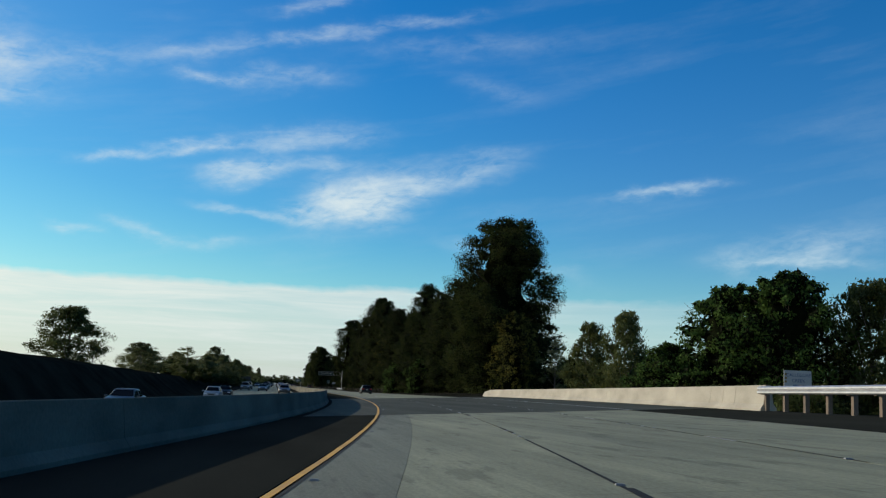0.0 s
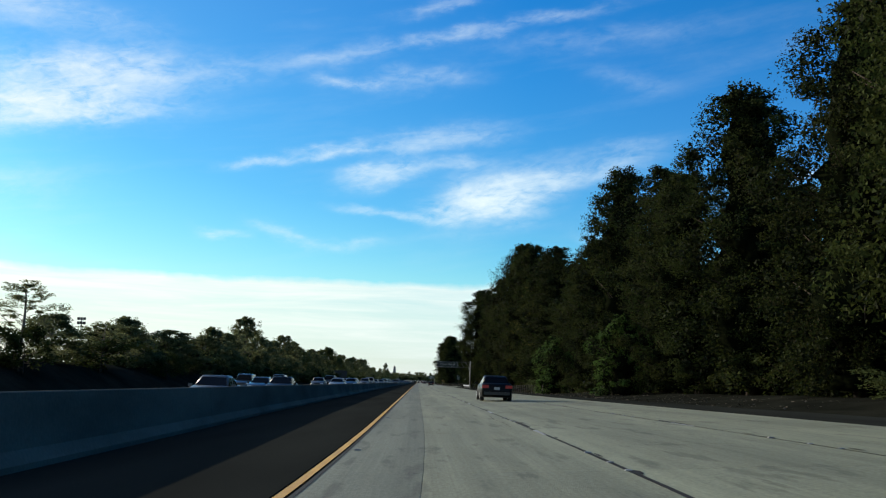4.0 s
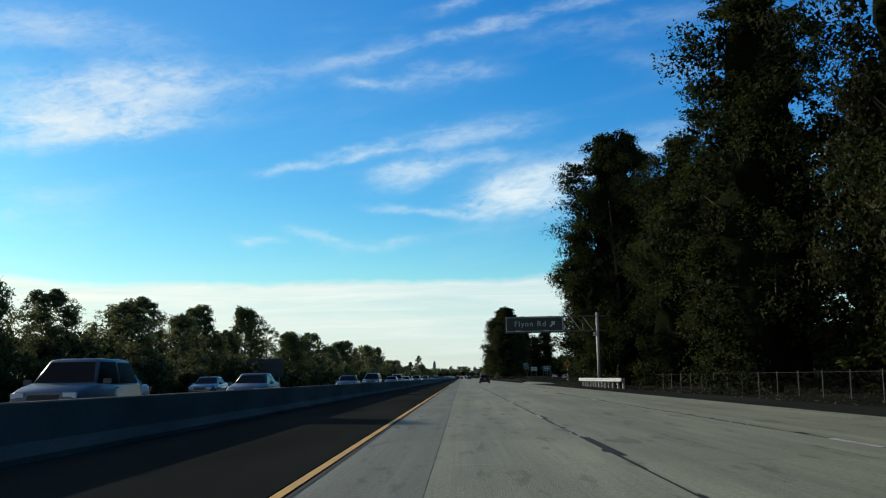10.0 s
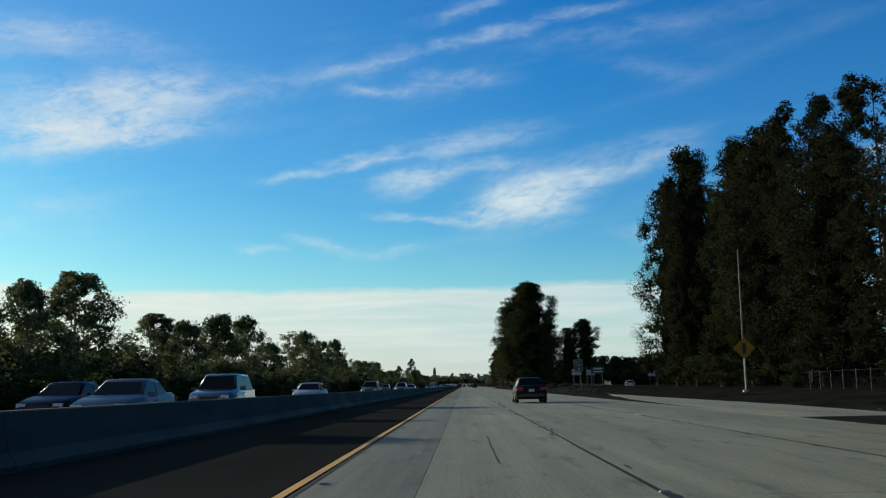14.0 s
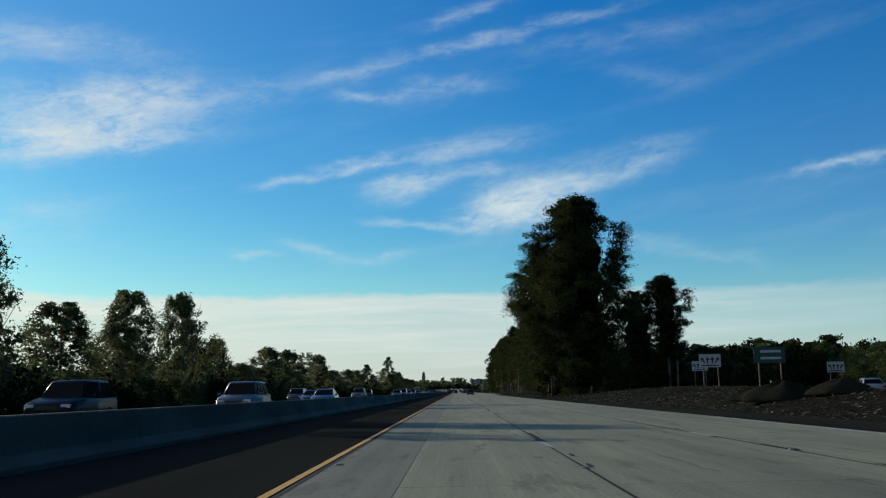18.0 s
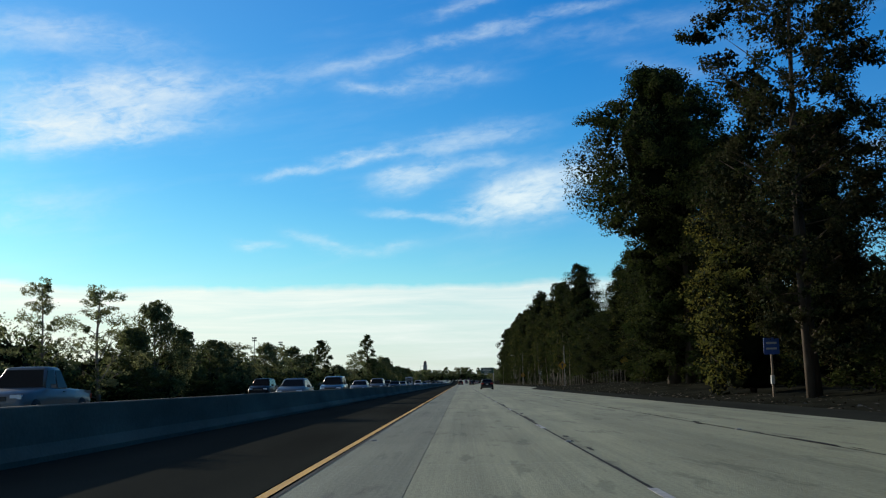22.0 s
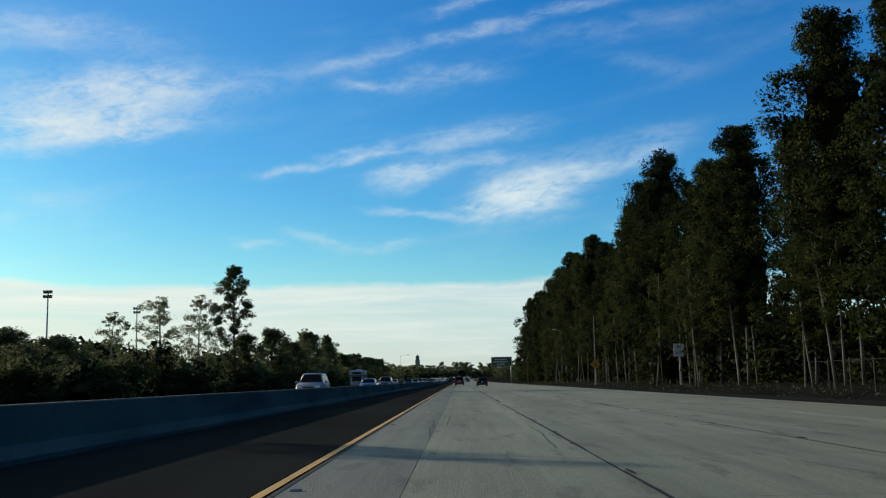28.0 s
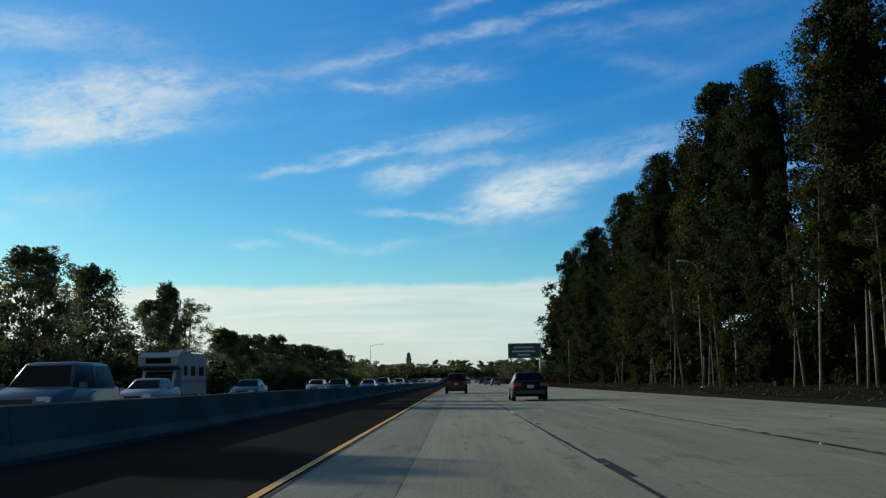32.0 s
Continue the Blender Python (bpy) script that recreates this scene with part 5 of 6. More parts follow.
for shape, paint, s, d in (
        ("sedan", "silver", 64, O3), ("hatchback", "white", 110, O3), ("sedan", "black", 128, O3), ("sedan", "silver", 160, O1), ("sedan", "black", 183, O1), ("sedan", "grey", 198, O2),
        ("suv", "grey", 212, O3), ("sedan", "white", 231, O1), ("suv", "silver", 236, O3), ("sedan", "silver", 247, O2), ("sedan", "grey", 255, O1), ("suv", "black", 264, O2), ("hatchback", "silver", 292, O1), ("suv", "silver", 309, O1),
        ("sedan", "white", 322, O2), ("sedan", "silver", 331, O1), ("sedan", "grey", 352, O3), ("sedan", "silver", 371, O1), ("suv", "grey", 395, O1), ("sedan", "black", 431, O2), ("sedan", "silver", 426, O1), ("suv", "grey", 438, O1),
        ("sedan", "white", 462, O1), ("hatchback", "grey", 484, O2), ("suv", "silver", 505, O1), ("suv", "black", 546, O2), ("suv", "silver", 558, O1), ("sedan", "grey", 588, O1), ("sedan", "grey", 607, O2), ("suv", "silver", 622, O3),
        ("pickup_truck", "silver", 655, O2), ("hatchback", "silver", 684, O1), ("suv", "grey", 703, O1), ("suv", "black", 712, O3), ("sedan", "silver", 724, O1), ("suv", "silver", 745, O1), ("sedan", "black", 777, O1), ("sedan", "grey", 787, O2),
        ("sedan", "silver", 796, O1), ("suv", "black", 812, O2), ("suv", "white", 862, O1), ("hatchback", "silver", 885, O2), ("sedan", "grey", 905, O1), ("suv", "silver", 931, O1), ("sedan", "white", 951, O2), ("sedan", "silver", 973, O2), ("sedan", "black", 992, O1),
        ("hatchback", "white", 1006, O2), ("sedan", "grey", 1022, O1), ("suv", "silver", 1046, O1), ("sedan", "white", 1063, O2), ("suv", "white", 1085, O1), ("sedan", "silver", 1108, O1), ("sedan", "white", 1130, O2), ("suv", "grey", 1155, O1),
        ("sedan", "white", 1200, O1), ("suv", "silver", 1240, O2), ("sedan", "white", 1290, O1), ("sedan", "silver", 1340, O2), ("van", "white", 1390, O1)):
    park(shape, paint, s, d, True)
park("motorhome", "white", 968, O3, True)
M1, M2, M3, M4 = 1.95, LANE * 1.5, LANE * 2.5, LANE * 3.5
for s in (172, 455, 766, 958):
    park("sedan", "black", s, M2)
park("suv", "maroon", 992, M1)
for shape, paint, s, d in (("hatchback", "white", 1160, M1 + 0.4), ("suv", "grey", 1135, M3), ("sedan", "black", 1190, M3), ("sedan", "silver", 1105, M3 + 0.3), ("sedan", "white", 330, M3 + 11), ("suv", "grey", 1230, M2), ("sedan", "white", 1270, M3), ("van", "white", 1320, M2), ("sedan", "black", 1350, M1),
                           ("suv", "silver", 1390, M3), ("sedan", "white", 1440, M2), ("suv", "black", 1480, M3), ("sedan", "silver", 1530, M1), ("sedan", "white", 1560, M3), ("suv", "grey", 1600, M2), ("sedan", "silver", 1650, M3), ("van", "white", 1690, M1)):
    if d < 15:
        park(shape, paint, s, d)
park("sedan", "white", 585, ramp_mid(585), turn=-11)


# ---- signs and poles ----
def arrow(cx, cz, size, turn):
    c, s = math.cos(radians(turn)), math.sin(radians(turn))
    pts = ((-0.11, -0.5), (0.11, -0.5), (0.11, 0.05), (0.36, 0.0), (0, 0.5), (-0.36, 0.0), (-0.11, 0.05))
    return [(cx + size * (x * c + z * s), cz + size * (z * c - x * s)) for x, z in pts]


def frame_rect(w, h, t, y=-0.004):
    """A thin border round a plate of size w by h, centred."""
    g = Shape()
    for cx, cz, sx, sz in ((0, h / 2 - t / 2, w, t), (0, -h / 2 + t / 2, w, t), (-w / 2 + t / 2, 0, t, h - 2 * t), (w / 2 - t / 2, 0, t, h - 2 * t)):
        g.box((cx, y, cz), (sx, 0.006, sz))
    return g


def round_plate(w, h, r, thick=0.03):
    pts = []
    for cx, cz, a0 in ((w / 2 - r, -h / 2 + r, 270), (w / 2 - r, h / 2 - r, 0), (-w / 2 + r, h / 2 - r, 90), (-w / 2 + r, -h / 2 + r, 180)):
        for k in range(4):
            a = radians(a0 + 30 * k)
            pts.append((cx + r * math.cos(a), cz + r * math.sin(a)))
    return Shape().poly(pts, thick)


def raised(s, d):
    return land(s, d)


def gantry():
    t = thing("sign_gantry", at(379.5, 15.0, 0), "dark overhead road sign on a steel cantilever gantry", "sign gantry")
    part("post", Shape().tube([(0, 0, -0.2), (0, 0, 3), (0, 0, 7.1)], [0.17, 0.155, 0.135], 12), POLE, t, "tall round steel post", True)
    part("base_plate", Shape().box((0, 0, 0.03), (0.7, 0.7, 0.08)), STEEL, t)
    top, low = 6.75, 5.35
    for z in (top, low):
        part("arm_chord", Shape().tube([(0.8, 0, z), (-8.9, 0, z)], [0.075, 0.075], 8), RUST, t)
    for i in range(7):
        x = -0.4 - 1.2 * i
        part("arm_brace", Shape().tube([(x, 0, low), (x - 1.0, 0, top)], [0.035, 0.035], 6), POLE, t)
    for x in (-3.3, -8.6):
        part("arm_upright", Shape().tube([(x, 0, low), (x, 0, top)], [0.04, 0.04], 6), RUST, t)
    pan = part("sign_panel", Shape().box((0, 0, 0), (5.6, 0.06, 1.45)), SIGN_NIGHT, t, "dark green panel with pale lettering")
    pan.location = (-6.1, -0.16, 6.05)
    part("border", frame_rect(5.5, 1.36, 0.045, -0.035), LEGEND_GREY, pan)
    lettering("Flynn Rd", 0.72, LEGEND_GREY, pan, pose(-0.42, -0.036, 0.02), gap=1.22)
    part("exit_arrow", Shape().poly(arrow(1.75, 0.02, 0.72, 40), 0.004, pose(0, -0.038, 0)), LEGEND_GREY, pan)
    part("edge_rail", Shape().box((0, 0.0, -0.80), (5.7, 0.12, 0.09)), RUST, pan)
    for x in (-1.6, 1.1):
        lamp = part("sign_lamp", Shape().box((x, -0.62, -0.66), (0.5, 0.16, 0.10)), STEEL, pan)
        part("lamp_arm", Shape().tube([(x, -0.62, -0.70), (x, 0, -0.80)], [0.025, 0.025], 6), RUST, lamp)
    part("control_box", Shape().box((-0.26, -0.1, 5.0), (0.25, 0.2, 0.35)), POLE, t)


gantry()


def lamp_pole(s, d, h, arm=0.0, label="slender grey street lamp pole by the shoulder", lean=0.0):
    t = thing("street_lamp", at(s, d, raised(s, d)) @ pose(0, 0, 0, 0, lean, 0), label, "street lamp", "street lamps along the freeway")
    part("pole", Shape().tube([(0, 0, -0.1), (0, 0, h * 0.5), (0, 0, h)], [0.075, 0.06, 0.04], 8), LAMP_GREY, t, smooth=True)
    part("base", Shape().box((0, 0, 0.05), (0.34, 0.34, 0.16)), POLE, t)
    if arm:
        part("arm", Shape().tube([(0, 0, h), (arm * 0.4, 0, h + 0.35), (arm, 0, h + 0.5)], [0.045, 0.04, 0.035], 6), POLE, t)
        k = 1 if arm > 0 else -1
        part("lamp_head", Shape().rings([[Vector((arm + k * x, y * w, h + 0.5 + z)) for y, z in ((-1, 0), (-0.6, 0.09), (0.6, 0.09), (1, 0), (0.5, -0.07), (-0.5, -0.07))] for x, w in ((0, 0.07), (0.2, 0.15), (0.6, 0.14), (0.75, 0.05))]), STEEL, t)
    return t


lamp_pole(421, 18.7, 10.0)
lamp_pole(464.6, 21.0, 9.8)
lamp_pole(796, 20.0, 7.0)
lamp_pole(890, 23.6, 9.6)
lamp_pole(936, 21.5, 9.8)
lamp_pole(987, 22.0, 9.9, -0.9)
lamp_pole(1078, 21.5, 7.8)
lamp_pole(352, 27.5, 12.0, -2.0)
lamp_pole(1150, -19, 10.0, 2.4)


def pole_sign(name, s, d, z0, w, h, sheet, label, cat="road sign", post_h=None, posts=(0,), shape="rect", turn=0.0, post_mat=None):
    t = thing(name, at(s, d, raised(s, d), turn), label, cat, "road signs")
    for x in posts:
        part("post", Shape().box((x, 0.07, (z0 + h * 0.9) / 2 - 0.1), (0.09, 0.09, z0 + h * 0.9 + 0.2)), post_mat or WOOD, t)
    if shape == "diamond":
        q = w / math.sqrt(2)
        p = part("plate", Shape().poly([(0, -q), (q, 0), (0, q), (-q, 0)], 0.02), sheet, t)
    else:
        p = part("plate", round_plate(w, h, 0.05), sheet, t)
    p.location = (0, 0, z0 + h / 2)
    return t, p


t, p = pole_sign("creek_sign", 40.2, 17.2, 0.95, 1.15, 0.72, SIGN_WHITE, "pale creek name sign with blue lettering behind the guardrail", posts=(0.4,))
lettering("CALLEGUAS", 0.19, LEGEND_BLUE, p, pose(0.03, -0.006, 0.17))
lettering("CREEK", 0.19, LEGEND_BLUE, p, pose(0.03, -0.006, -0.06))
part("unreadable_line", Shape().box((0.1, -0.006, -0.25), (0.6, 0.006, 0.05)), LEGEND_BLUE, p)
for z in (0.2, 0.05, -0.1):
    part("mark", Shape().box((-0.5, -0.006, z), (0.07, 0.006, 0.08)), SIGN_YELLOW, p)
t, p = pole_sign("exit_speed_sign", 420.4, 18.5, 2.55, 0.9, 1.2, SIGN_YELLOW, "yellow exit speed advisory sign on a pole", posts=(0.05,), post_mat=POLE)
part("border", frame_rect(0.84, 1.14, 0.03), LEGEND_BLACK, p)
lettering("EXIT", 0.26, LEGEND_BLACK, p, pose(0, -0.006, 0.38))
lettering("25", 0.5, LEGEND_BLACK, p, pose(0, -0.006, 0.0))
lettering("MPH", 0.2, LEGEND_BLACK, p, pose(0, -0.006, -0.42))
t, p = pole_sign("signal_ahead_sign", 464.4, 21.0, 2.2, 1.05, 1.5, SIGN_YELLOW, "yellow diamond warning sign with a signal symbol", shape="diamond", post_mat=POLE)
part("symbol", Shape().box((0, -0.006, 0), (0.26, 0.006, 0.7)), LEGEND_BLACK, p)
t, p = pole_sign("exit_number_sign", 540.5, 18.7, 2.35, 1.32, 1.75, SIGN_GREEN, "leaning green exit number sign on a wooden post in the gore", posts=(0.1,), turn=0)
t.matrix_basis = t.matrix_basis @ pose(0, 0, 0, 0, -5, 0)
part("border", frame_rect(1.24, 1.66, 0.035), LEGEND_GREY, p)
lettering("EXIT", 0.42, LEGEND_GREY, p, pose(0, -0.006, 0.48))
lettering("53A", 0.48, LEGEND_GREY, p, pose(0, -0.006, 0.02))
part("exit_arrow", Shape().poly(arrow(0.05, -0.52, 0.5, 40), 0.004, pose(0, -0.006, 0)), LEGEND_GREY, p)


def lane_arrows(p, n, w):
    for i in range(n):
        x = (i - (n - 1) / 2) * w
        part("lane_arrow", Shape().poly(arrow(x, 0.05, 0.6, (-35, 0, 0, 35)[i % 4]), 0.004, pose(0, -0.006, 0)), LEGEND_BLACK, p)
    part("unreadable_line", Shape().box((0, -0.006, -0.42), (w * n * 0.9, 0.006, 0.1)), LEGEND_BLACK, p)


for s, d, z in ((598, 24.6, 1.7), (630, 31.5, 2.0), (620, 44.0, 2.0)):
    t, p = pole_sign("lane_use_sign", s, d, z, 1.9, 1.15, SIGN_WHITE, "white lane-use sign with black arrows by the exit ramp", posts=(-0.6, 0.7))
    lane_arrows(p, 4, 0.42)
t, p = pole_sign("guide_sign", 592, 28.0, 2.1, 2.6, 1.3, SIGN_GREEN, "green guide sign on two posts by the ramp", posts=(-0.9, 0.9))
for z in (0.3, -0.25):
    part("unreadable_line", Shape().box((0.1, -0.006, z), (1.7, 0.006, 0.2)), LEGEND_GREY, p)
t, p = pole_sign("yield_sign", 600, 47, 2.1, 1.0, 1.0, SIGN_YELLOW, "small yellow diamond warning sign by the ramp", shape="diamond")
t, p = pole_sign("route_marker_sign", 671, 17.0, 2.05, 0.75, 0.8, SIGN_BLUE, "small blue sign on a wooden post in front of dark trees")
for z in (0.15, -0.12):
    part("unreadable_line", Shape().box((0, -0.006, z), (0.5, 0.006, 0.09)), LEGEND_GREY, p)
part("meter_box", Shape().box((-0.04, -0.02, 0.85), (0.16, 0.14, 0.42)), SIGN_WHITE, t)
t, p = pole_sign("merge_sign", 781, 18.1, 2.6, 0.95, 1.35, SIGN_YELLOW, "yellow diamond merge warning sign on a wooden post", shape="diamond")
part("symbol", Shape().poly(arrow(0, 0, 0.8, 0), 0.004, pose(0, -0.006, 0)), LEGEND_BLACK, p)
t, p = pole_sign("merge_sign", 757, 24.0, 2.2, 0.9, 1.25, SIGN_YELLOW, "yellow diamond warning sign near the trees", shape="diamond")
t, p = pole_sign("speed_limit_sign", 889, 23.2, 2.7, 1.0, 1.3, SIGN_WHITE, "white speed limit sign on a tall pole before the trees", posts=(0.05,), post_mat=POLE)
part("border", frame_rect(0.94, 1.24, 0.025), LEGEND_BLACK, p)
lettering("SPEED", 0.2, LEGEND_BLACK, p, pose(0, -0.006, 0.42))
lettering("LIMIT", 0.2, LEGEND_BLACK, p, pose(0, -0.006, 0.2))
lettering("65", 0.56, LEGEND_BLACK, p, pose(0, -0.006, -0.22))
t, p = pole_sign("warning_sign", 935.8, 21.5, 2.1, 1.05, 1.5, SIGN_YELLOW, "dim yellow diamond warning sign before the trees", shape="diamond", post_mat=POLE)
for z in (0.2, 0.0, -0.2):
    part("unreadable_line", Shape().box((0, -0.006, z), (0.6 - abs(z), 0.006, 0.09)), LEGEND_BLACK, p)
t, p = pole_sign("sign_seen_from_behind", 401, -21.5, 1.6, 4.4, 2.2, SIGN_DULL, "bare grey back of a road sign facing the other way", posts=(-1.6, 1.6), post_mat=POLE)
t, p = pole_sign("small_guide_sign", 560, 33.5, 1.6, 0.9, 1.4, SIGN_GREEN, "small green guide sign by the ramp", posts=(0,))


def big_sign(s, d, z0):
    t = thing("overhead_guide_sign", at(s, d, 0), "green overhead guide sign on a steel post", "road sign", "road signs")
    part("post", Shape().tube([(2.6, 0.3, -0.2), (2.6, 0.3, z0 + 2.2)], [0.24, 0.2], 10), POLE, t, smooth=True)
    for z in (z0 + 0.5, z0 + 1.8):
        part("arm", Shape().tube([(3.0, 0.3, z), (-2.6, 0.3, z)], [0.07, 0.07], 6), RUST, t)
    p = part("sign_panel", Shape().box((0, 0, 0), (6.0, 0.08, 2.7)), SIGN_GREEN, t)
    p.location = (-0.2, 0, z0 + 1.35)
    part("border", frame_rect(5.85, 2.55, 0.06, -0.045), LEGEND_GREY, p)
    for z, w in ((0.6, 3.6), (-0.1, 4.2), (-0.75, 2.2)):
        part("unreadable_line", Shape().box((-0.2, -0.045, z), (w, 0.006, 0.28)), LEGEND_GREY, p)
    q = part("exit_panel", Shape().box((0, 0, 0), (1.4, 0.06, 0.55)), SIGN_WHITE, t)
    q.location = (-0.9, 0.1, z0 - 0.35)


big_sign(1085, 14.6, 4.9)

# ---- chain-link fences ----
wire = Shape()
for i in range(-6, 13):
    for k in (1, -1):
        x0, x1 = i * 0.25, i * 0.25 + k * 1.5
        a, b = Vector((x0, 0, 0.05)), Vector((x1, 0, 1.55))
        cut = []
        for p, q in ((a, b), (b, a)):
            if p.x < 0:
                p = p.lerp(q, (0 - p.x) / (q.x - p.x)) if q.x > 0 else None
            elif p.x > 3:
                p = p.lerp(q, (p.x - 3) / (p.x - q.x)) if q.x < 3 else None
            cut.append(p)
        if cut[0] is not None and cut[1] is not None and (cut[0] - cut[1]).length > 0.05:
            wire.tube(cut, [0.003, 0.003], 3)
wire_mesh = wire.mesh("wire_mesh", FENCE)
fpost_mesh = Shape().tube([(0, 0, -0.1), (0, 0, 1.7)], [0.024, 0.024], 6).mesh("post", RUST)
rail_mesh = Shape().tube([(0, 0, 1.58), (3, 0, 1.58)], [0.014, 0.014], 5).mesh("top_rail", FENCE)


def fence(s0, s1, d_at, lift=0.0, tall=1.0):
    t = thing("chain_link_fence", pose(0, 0, 0), "grey chain-link fence with steel posts before the trees", "fence", "chain-link fences")
    s = s0
    while s < s1:
        d, e = d_at(s), d_at(s + 3)
        a, b = place(s, d, raised(s, d) + lift), place(s + 3, e, raised(s + 3, e) + lift)
        turn = math.degrees(math.atan2(b.y - a.y, b.x - a.x))
        m = pose(a.x, a.y, a.z, 0, 0, turn) @ Matrix.Diagonal((1, 1, tall, 1))
        for nm, me in (("post", fpost_mesh), ("wire_mesh", wire_mesh), ("top_rail", rail_mesh)):
            part(nm, me, POLE, t).matrix_basis = m
        s += 3


fence(238, 360, lambda s: 16.8, tall=0.7)
fence(392, 470, lambda s: 17.2 + (s - 392) * 0.12, tall=0.75)
fence(745, 850, lambda s: 22.0)
part("fallen_post", Shape().tube([(0.9, 0, 0), (0, 0, 1.45)], [0.035, 0.035], 6), POLE, thing("leaning_post", at(302, 17.6, 0.0), "bare leaning post by the fence", "post"))

# white bollards on the ramp island
bollard = thing("bollard", at(600, 30.5, raised(600, 30.5)), "short white marker post by the ramp", "bollard", "row of marker posts")
part("post", Shape().tube([(0, 0, -0.1), (0, 0, 0.75), (0, 0, 0.8)], [0.055, 0.055, 0.03], 8), SIGN_WHITE, bollard)
part("band", Shape().tube([(0, 0, 0.6), (0, 0, 0.68)], [0.058, 0.058], 8), LEGEND_BLACK, bollard)
for i in range(1, 7):
    copy_thing(bollard, at(600 + i * 1.1, 30.5 + i * 0.35, raised(600 + i * 1.1, 30.5 + i * 0.35)))


# ---- far things ----
def floodlight(s, d, h):
    t = thing("floodlight_mast", at(s, d, raised(s, d)), "tall sports floodlight mast beyond the trees", "floodlight", "floodlight masts")
    part("mast", Shape().tube([(0, 0, -0.2), (0, 0, h)], [0.2, 0.11], 8), POLE, t)
    for k in range(2):
        part("cross_arm", Shape().box((0, 0, h - 0.3 - 0.8 * k), (1.5, 0.08, 0.08)), RUST, t)
        for x in (-0.55, 0, 0.55):
            part("lamp", Shape().box((x, -0.12, h - 0.05 - 0.8 * k), (0.42, 0.3, 0.45)), RUST, t)


for s, d, h in ((1004, -67, 17.8), (960, -68, 17.5), (820, -52, 12), (1075, -75, 18), (905, -74, 13), (250, -60, 12), (300, -62, 10)):
    floodlight(s, d, h)

tower = thing("clock_tower", at(1742, -37.5, 0), "distant square bell tower with a domed top", "tower", kind="")
part("shaft", Shape().rings([[Vector((x * w, y * w, z)) for x, y in ((-1, -1), (1, -1), (1, 1), (-1, 1))] for w, z in ((2.2, -1), (2.1, 17.2), (2.4, 17.3), (2.4, 17.8))]), FAR_WALL, tower)
part("belfry", Shape().rings([[Vector((x * w, y * w, z)) for x, y in ((-1, -1), (1, -1), (1, 1), (-1, 1))] for w, z in ((1.6, 17.8), (1.6, 20.3), (1.9, 20.4), (1.9, 20.7))]), FAR_WALL, tower)
part("dome", Shape().rings([[Vector((r * math.cos(a), r * math.sin(a), z)) for a in (2 * math.pi * i / 10 for i in range(10))] for r, z in ((1.6, 20.7), (1.45, 21.5), (0.9, 22.2), (0.15, 22.6), (0.08, 23.6))]), ROOF_TILE, tower)
for k in range(4):
    part("belfry_opening", Shape().box((0, -1.61, 19.0), (1.1, 0.06, 1.9), pose(0, 0, 0, 0, 0, 90 * k)), TRIM, tower)


def block(name, s, d, w, dp, h, floors, bays, label):
    t = thing(name, at(s, d, 0), label, "building", "distant buildings")
    part("wall", Shape().box((0, 0, h / 2 - 0.5), (w, dp, h + 1)), FAR_WALL, t)
    part("roof", Shape().box((0, 0, h + 0.2), (w + 0.5, dp + 0.5, 0.5)), ROOF_TILE, t)
    pane = Shape().box((0, 0, 0), (w / bays * 0.55, 0.08, h / floors * 0.5)).mesh("window", GLASS)
    for i in range(floors):
        for j in range(bays):
            q = part("window", pane, GLASS, t)
            q.location = (-w / 2 + (j + 0.5) * w / bays, -dp / 2 - 0.02, h * (i + 0.55) / floors)
    return t


block("mission_hall", 1760, -27, 16, 12, 9, 2, 7, "long distant low hall beside the bell tower")
block("office_building", 1800, -104, 9, 12, 19, 6, 4, "distant pale mid-rise office building behind trees")
block("house", 66, 52, 14, 9, 3.2, 1, 4, "low cream house with a brown roof beyond the creek")
block("roadside_house", 900, 70, 18, 9, 4, 1, 5, "pale low building glimpsed behind the trees")


def palm(s, d, h):
    t = thing("palm_tree", at(s, d, raised(s, d)), "distant tall fan palm against the sky", "tree", "palms")
    part("trunk", Shape().tube([(0, 0, -0.2), (0.1, 0, h / 2), (0, 0, h)], [0.28, 0.2, 0.16], 8), DARK_BARK, t, smooth=True)
    rs = np.random.RandomState(int(s))
    for i in range(14):
        a, e = rs.uniform(0, 6.28), rs.uniform(-0.5, 1.1)
        w = Vector((math.cos(a) * math.cos(e), math.sin(a) * math.cos(e), math.sin(e)))
        side = Vector((-math.sin(a), math.cos(a), 0))
        g = Shape()
        o = Vector((0, 0, h))
        g.v = [tuple(o), tuple(o + w * 1.0 + side * 0.45), tuple(o + w * 1.7 + side * 0.5 - Vector((0, 0, 0.5))), tuple(o + w * 1.9 - Vector((0, 0, 0.25))), tuple(o + w * 1.7 - side * 0.5 - Vector((0, 0, 0.5))), tuple(o + w * 1.0 - side * 0.45)]
        g.f = [(0, 1, 2, 3), (0, 3, 4, 5)]
        part("frond", g, GUM_DARK, t)


for s, d, h in ((1500, -60, 13), (1420, -75, 15), (1700, 20, 10), (1720, 8, 10), (1735, 30, 11), (1755, 14, 10)):
    palm(s, d, h)
FAR = "distant trees at the end of the straight"
far_pick = random.Random(31)
for i in range(46):
    s = 1190 + i * 15 + far_pick.uniform(-5, 5)
    plant(far_pick.choice(("far_a", "far_b")), s, -27 - far_pick.uniform(0, 16), far_pick.uniform(6, 9.5), far_pick.uniform(6, 9), FAR)
